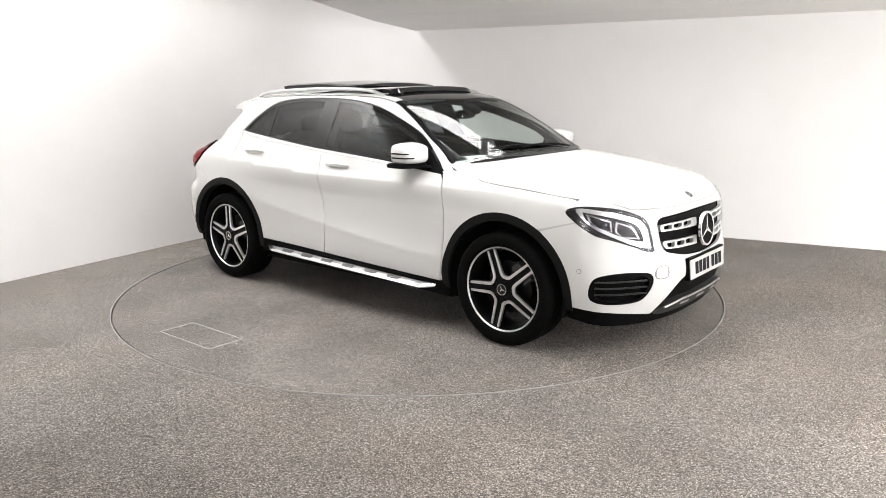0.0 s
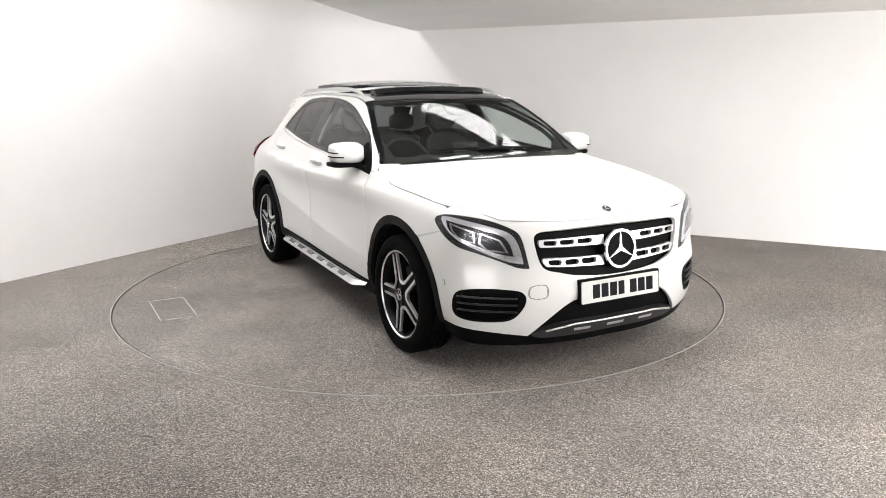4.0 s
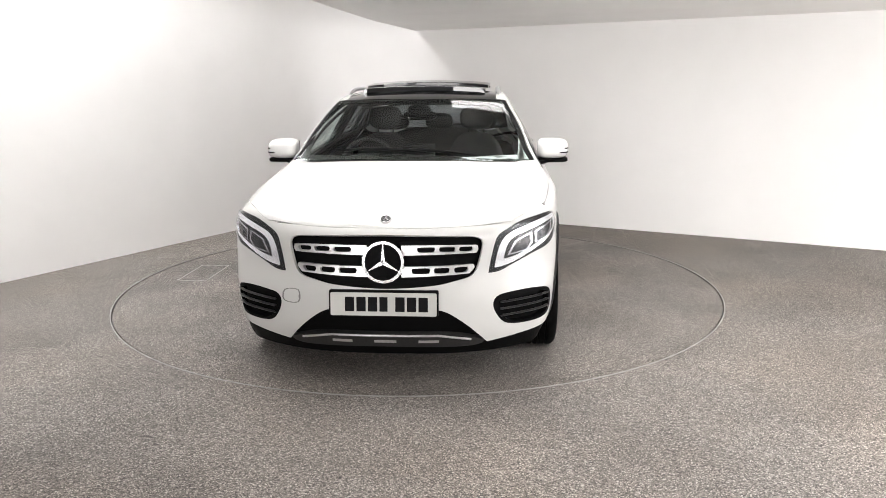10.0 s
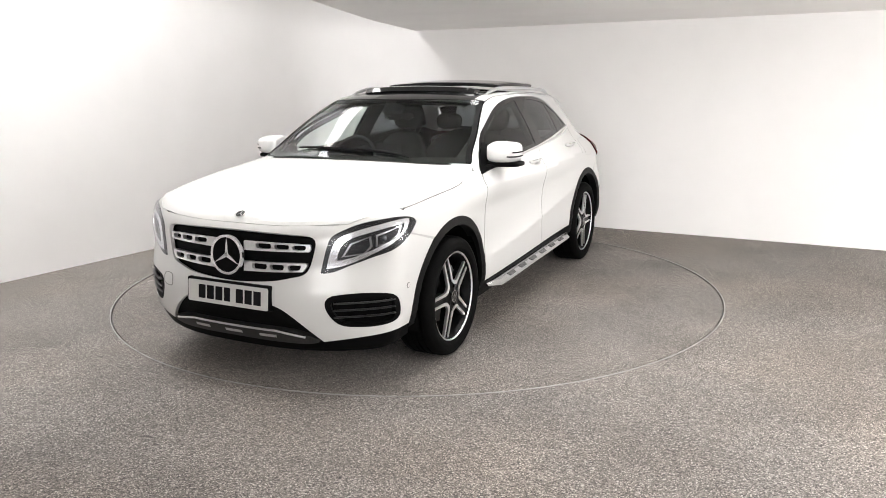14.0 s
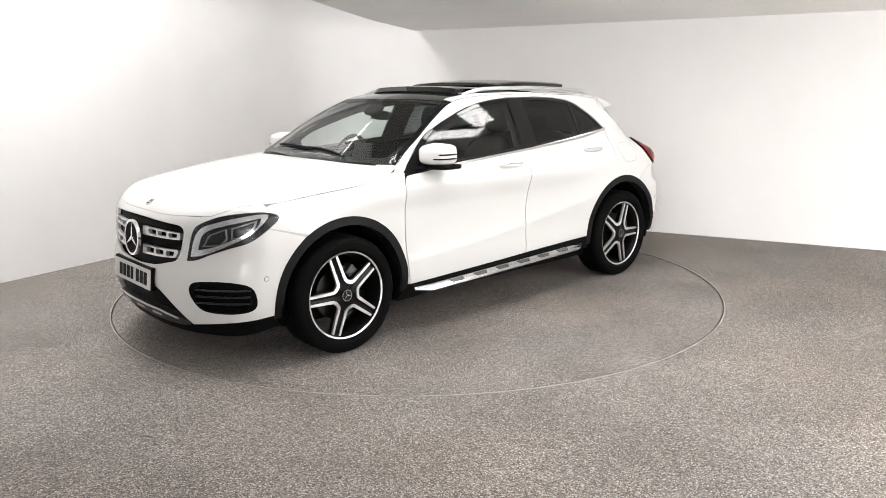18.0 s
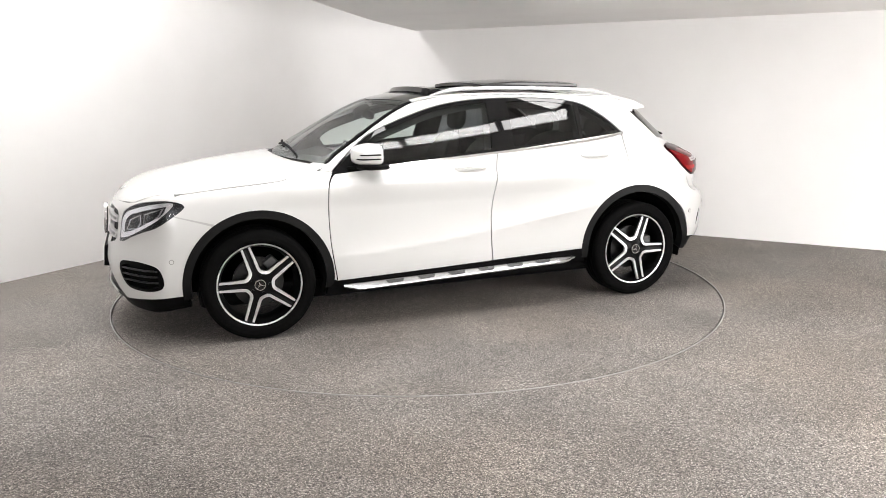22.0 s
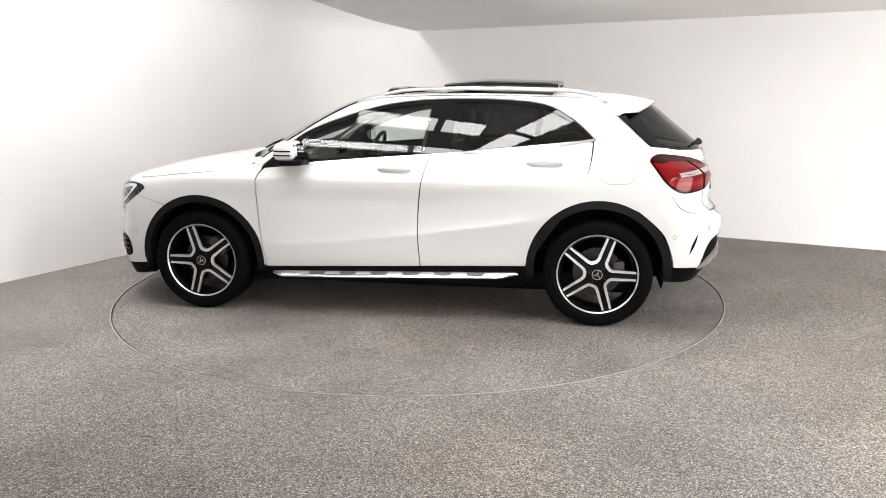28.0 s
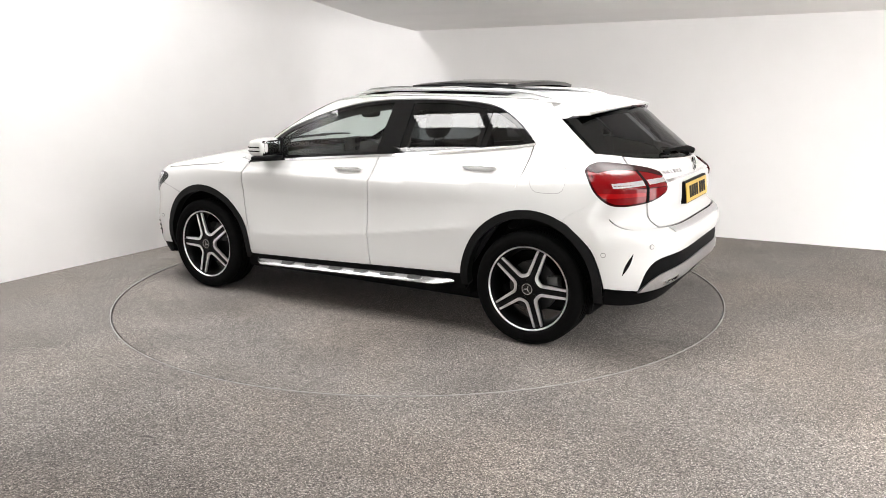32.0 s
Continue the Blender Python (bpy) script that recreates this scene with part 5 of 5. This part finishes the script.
def build_wheel():
    """One wheel, hub at its origin, outer face towards +y."""
    R = 0.3435
    prof = [(-0.112, 0.252), (-0.120, 0.285), (-0.116, 0.318), (-0.100, 0.336), (-0.085, R - 0.001), (-0.062, R), (-0.060, R - 0.007), (-0.052, R - 0.007), (-0.050, R), (-0.020, R + 0.0005), (-0.018, R - 0.007), (-0.010, R - 0.007),
            (-0.008, R + 0.0005), (0.010, R + 0.0005), (0.012, R - 0.007), (0.020, R - 0.007), (0.022, R), (0.050, R), (0.052, R - 0.007), (0.060, R - 0.007), (0.062, R), (0.085, R - 0.001), (0.100, 0.336), (0.114, 0.320), (0.119, 0.300),
            (0.1175, 0.296), (0.1185, 0.292), (0.117, 0.275), (0.109, 0.262), (0.098, 0.256)]
    w = part("wheel", lathe([(-0.10, 0.250), (-0.085, 0.236), (-0.03, 0.222), (0.05, 0.228), (0.085, 0.240), (0.098, 0.247)], 64), DARKALLOY, car, smooth=True, label="black alloy wheel with machined edges on five double spokes")
    part("tyre", lathe(prof, 72), RUBBER, w, smooth=True)
    part("rim_edge", lathe([(0.090, 0.244), (0.100, 0.2475), (0.103, 0.250), (0.104, 0.255), (0.100, 0.2580), (0.094, 0.2580)], 72), ALLOY, w, "machined silver rim edge", True)
    # spokes between five rounded openings
    def opening(mid):
        """Path round one opening from rim to rim, by its middle direction in degrees."""
        half, r1 = 36.0, 0.243
        ra = radians(mid - half + 7.0)
        rb = radians(mid + half - 7.0)
        A = np.array([r1 * math.cos(ra), r1 * math.sin(ra)])
        B = np.array([r1 * math.cos(rb), r1 * math.sin(rb)])
        m = radians(mid)
        e, q = np.array([math.cos(m), math.sin(m)]), np.array([-math.sin(m), math.cos(m)])
        c1, c2 = e * 0.088 - q * 0.020, e * 0.088 + q * 0.020
        pts = [A + (c1 - A) * t for t in np.linspace(0, 0.90, 8)]
        s1, s2 = A + (c1 - A) * 0.90, c1 + (c2 - c1) * 0.28
        pts += [s1 * (1 - t) ** 2 + c1 * 2 * t * (1 - t) + s2 * t * t for t in np.linspace(0.2, 1, 5)]
        s3, s4 = c1 + (c2 - c1) * 0.72, B + (c2 - B) * 0.90
        pts += [s3 * (1 - t) ** 2 + c2 * 2 * t * (1 - t) + s4 * t * t for t in np.linspace(0, 0.8, 5)]
        pts += [c2 + (B - c2) * t for t in np.linspace(0.10, 1, 8)]
        return np.array(pts)
    def face(p):
        r = math.hypot(*p)
        return 0.083 + 0.010 * (1 - min(r / 0.25, 1.0)) ** 1.0 + 0.006 * math.exp(-((r - 0.05) / 0.03) ** 2)
    base = 90.0
    ops = [opening(base + 36 + 72 * k) for k in range(5)]
    for k in range(5):
        a, b = ops[k - 1], ops[k]
        ha, hb = len(a) // 2, len(b) // 2
        ang0, ang1 = math.atan2(a[-1][1], a[-1][0]), math.atan2(b[0][1], b[0][0])
        if ang1 < ang0:
            ang1 += 2 * math.pi
        arc = [np.array([0.244 * math.cos(ang0 + (ang1 - ang0) * t), 0.244 * math.sin(ang0 + (ang1 - ang0) * t)]) for t in (0.25, 0.5, 0.75)]
        loop = list(a[ha:]) + arc + list(b[:hb + 1]) + [np.zeros(2)]
        m = len(loop)
        # grooved middle of the spoke
        vv = [(p[0], face(p), p[1]) for p in loop] + [(p[0] * 0.985, 0.045, p[1] * 0.985) for p in loop]
        cen = np.array([math.cos(radians(base + 72 * k)), math.sin(radians(base + 72 * k))])
        spine = [cen * r for r in (0.07, 0.11, 0.15, 0.19, 0.23)]
        ff = [(i, (i + 1) % m, (i + 1) % m + m, i + m) for i in range(m)]
        from mathutils.geometry import delaunay_2d_cdt
        allp = np.array(loop + spine)
        vs, es, fs, *_ = delaunay_2d_cdt([Vector(q) for q in allp], [(i, (i + 1) % m) for i in range(m)], [], 0, 1e-7)
        uv = np.array([tuple(q) for q in vs])
        keep = inside_mask(np.array([uv[list(f)].mean(0) for f in fs]), np.array(loop))
        base_i = len(vv)
        vv += [(q[0], face(q) - (0.008 if i >= m else 0.0), q[1]) for i, q in enumerate(uv)]
        ff += [tuple(base_i + i for i in f) for f, kp in zip(fs, keep) if kp]
        ob = link_mesh("spoke", vv, ff, DARKALLOY, w, smooth=False)
        bm = bmesh.new()
        bm.from_mesh(ob.data)
        bmesh.ops.recalc_face_normals(bm, faces=bm.faces)
        bm.to_mesh(ob.data)
        bm.free()
    for o_ in ops:
        # machined border of the opening, laid on the spokes
        n = len(o_)
        tan = np.gradient(o_, axis=0)
        nrm = np.stack([tan[:, 1], -tan[:, 0]], 1)
        nrm /= np.linalg.norm(nrm, axis=1, keepdims=True)
        cen = o_.mean(0)
        if ((o_ - cen) * nrm).sum() < 0:
            nrm = -nrm
        wide = np.interp(np.linalg.norm(o_, axis=1), (0.09, 0.24), (0.0180, 0.0130))[:, None]
        inn, out = o_ - nrm * 0.0005, o_ + nrm * wide
        vv = [(p[0], face(p) + 0.0035, p[1]) for p in inn] + [(p[0], face(p) + 0.0035, p[1]) for p in out] + [(p[0], face(p) - 0.012, p[1]) for p in inn] + [(p[0], face(p) - 0.002, p[1]) for p in out]
        ff = []
        for i in range(n - 1):
            ff += [(i, i + 1, n + i + 1, n + i), (2 * n + i, 2 * n + i + 1, i + 1, i), (n + i, n + i + 1, 3 * n + i + 1, 3 * n + i)]
        ob = link_mesh("spoke_edge", vv, ff, ALLOY, w, smooth=False)
        bm = bmesh.new()
        bm.from_mesh(ob.data)
        bmesh.ops.recalc_face_normals(bm, faces=bm.faces)
        bm.to_mesh(ob.data)
        bm.free()
    emblem("hub_cap", (0, 0.098, 0), (0, 1, 0), (-1, 0, 0), 0.034, w, CHROME, GLOSSBLACK)
    for k in range(5):
        a = radians(base + 36 + 72 * k)
        bm = bmesh.new()
        cyl(bm, (0.056 * math.cos(a), 0.07, 0.056 * math.sin(a)), (0.056 * math.cos(a), 0.0975, 0.056 * math.sin(a)), 0.010, 0.009, 6)
        part("wheel_bolt", bm, DARKALLOY, w)
    part("brake_disc", lathe([(0.015, 0.06), (0.015, 0.155), (-0.008, 0.155), (-0.008, 0.06)], 48), STEEL, w, smooth=True)
    bm = bmesh.new()
    box(bm, (-0.125, 0.010, 0.055), (0.075, 0.075, 0.14), Matrix.Rotation(radians(24), 3, "Y"), 0.015)
    part("caliper", bm, material("caliper_grey", (0.05, 0.05, 0.05), 0.5, 0.3), w, smooth=True)
    return w


for side_ in (1, -1):
    build_side(side_)
build_middle()
wheel = build_wheel()
wheel.location = (1.35, 0.775, 0.343)
wheel.rotation_euler = (0, radians(18), 0)
for x_, s_, turn in ((-1.35, 1, -20), (1.35, -1, 22), (-1.35, -1, 3)):
    copy_thing(wheel, pose(x_, 0.775 * s_, 0.343, 0, 0, 0 if s_ > 0 else 180) @ pose(0, 0, 0, 0, turn, 0))


# ------------------------------------------------------------------ inside of the car
def build_cabin():
    bm = bmesh.new()
    box(bm, (0.0, 0, 0.255), (3.4, 1.50, 0.13), bevel=0.03)
    part("floor_pan", bm, BLACK, car)
    bm = bmesh.new()
    box(bm, (1.55, 0, 0.55), (0.9, 0.98, 0.5), bevel=0.05)
    part("engine_block", bm, SEAM, car)
    bm = bmesh.new()
    box(bm, (-1.70, 0, 0.55), (0.55, 0.98, 0.45), bevel=0.05)
    part("boot_block", bm, SEAM, car)
    # dashboard with hood over the dials
    v, f = [], []
    prof = [(1.02, 1.02), (0.86, 1.045), (0.70, 1.035), (0.60, 1.005), (0.56, 0.95), (0.58, 0.86), (0.66, 0.72), (0.72, 0.55), (1.02, 0.55)]
    n = 22
    for i in range(n + 1):
        y = -0.73 + 1.46 * i / n
        hump = 0.045 * math.exp(-((y + 0.37) / 0.15) ** 2)
        for j, (x, z) in enumerate(prof):
            v.append((x - 0.10 * (abs(y) / 0.73) ** 2 * (x > 0.8), y, z + (hump if j in (2, 3) else 0.0) - 0.03 * (abs(y) / 0.73) ** 3))
    m = len(prof)
    f = [(i * m + j, i * m + (j + 1) % m, (i + 1) * m + (j + 1) % m, (i + 1) * m + j) for i in range(n) for j in range(m)]
    dash = link_mesh("dashboard", v, f, TRIM, car)
    dash.data.set_sharp_from_angle(angle=radians(40))
    bm = box(bmesh.new(), (0.575, 0.02, 1.075), (0.02, 0.20, 0.115), Matrix.Rotation(radians(-12), 3, "Y"), 0.006)
    part("screen", bm, GLOSSBLACK, dash)
    # steering wheel (right-hand drive)
    c, tilt = Vector((0.43, -0.37, 0.985)), Matrix.Rotation(radians(-24), 3, "Y")
    ring = [c + tilt @ Vector((0, 0.185 * math.cos(a), 0.185 * math.sin(a))) for a in np.linspace(0, 2 * math.pi, 33)]
    sw = bar("steering_wheel", ring, 0.016, SEATMAT, car, n=10, up=(1, 0.01, 0.4))
    blob("boss", c + Vector((0.02, 0, -0.01)), (0.05, 0.16, 0.13), SEATMAT, sw, 2.6, rot=tilt)
    for a in (0, 180, 270):
        d = tilt @ Vector((0, math.cos(radians(a)), math.sin(radians(a))))
        bar("wheel_spoke", [c + d * 0.05, c + d * 0.18], 0.014, TRIM, sw, up=(1, 0.1, 0))
    # seats
    def seat(y, x, wide, name):
        st = blob(name, (x, y, 0.50), (0.52, wide, 0.20), SEATMAT, car, 3.2)
        lean = Matrix.Rotation(radians(-20), 3, "Y")
        blob("backrest", (x - 0.33, y, 0.84), (0.15, wide * 0.94, 0.66), SEATMAT, st, 3.0, rot=lean, shape=lambda q: Vector((q.x + 0.25 * (q.y / wide) ** 2, q.y * (1.0 - 0.22 * max(q.z, 0) / 0.33), q.z)))
        return st
    for y in (0.37, -0.37):
        st = seat(y, 0.02, 0.52, "front_seat")
        blob("headrest", (-0.445, y, 1.265), (0.10, 0.27, 0.19), SEATMAT, st, 2.8, rot=Matrix.Rotation(radians(-12), 3, "Y"))
        for d in (0.06, -0.06):
            bar("post", [(-0.44, y + d, 1.10), (-0.445, y + d, 1.22)], 0.006, TRIM, st, up=(1, 0, 0))
    rear = seat(0.0, -0.84, 1.30, "rear_bench")
    for y in (0.40, 0.0, -0.40):
        blob("headrest", (-1.27, y, 1.20), (0.09, 0.25, 0.15), SEATMAT, rear, 2.8)
    bm = box(bmesh.new(), (-1.50, 0, 1.02), (0.48, 1.16, 0.02), bevel=0.006)
    part("parcel_shelf", bm, TRIM, car)
    # door cards and roof lining
    for q in (1, -1):
        panel("door_card", "0.84,0.97! -0.02,1.05 -1.24,1.14! -1.20,0.80! -0.93,0.42! 0.82,0.40!", "side", TRIM, car, q, off=-0.075, skirt=0.01, grid=0.06)
    panel("roof_lining", "0.30,0 0.26,0.45! -0.5,0.48 -1.28,0.44! -1.28,-0.44! -0.5,-0.48 0.26,-0.45!", "top", TRIM, car, off=-0.055, skirt=0.01, grid=0.06, holes=("0.05,-0.36! 0.05,0.36! -0.38,0.36! -0.38,-0.36!",))
    # inside mirror and the camera housing behind the screen
    blob("interior_mirror", (0.395, 0.0, 1.315), (0.035, 0.235, 0.065), BLACK, car, 3.0)
    blob("sensor_housing", (0.455, 0.0, 1.355), (0.12, 0.16, 0.05), BLACK, car, 2.6, rot=Matrix.Rotation(radians(28), 3, "Y"))
    bm = bmesh.new()
    bmesh.ops.create_uvsphere(bm, u_segments=12, v_segments=8, radius=0.011)
    bmesh.ops.transform(bm, matrix=Matrix.Translation((0.425, -0.075, 1.300)), verts=bm.verts)
    part("dash_camera", bm, CHROME, car, smooth=True)


build_cabin()


# ------------------------------------------------------------------ what moves
def motions():
    times = [float(t) for t in range(33)]
    off = Matrix.Translation((0.008, 0.054, 0))
    walk(turntable, [(t, pose(0, 0, 0, 0, 0, table_angle(t))) for t in times])
    walk(car, [(t, pose(0, 0, 0, 0, 0, table_angle(t)) @ off) for t in times])


motions()
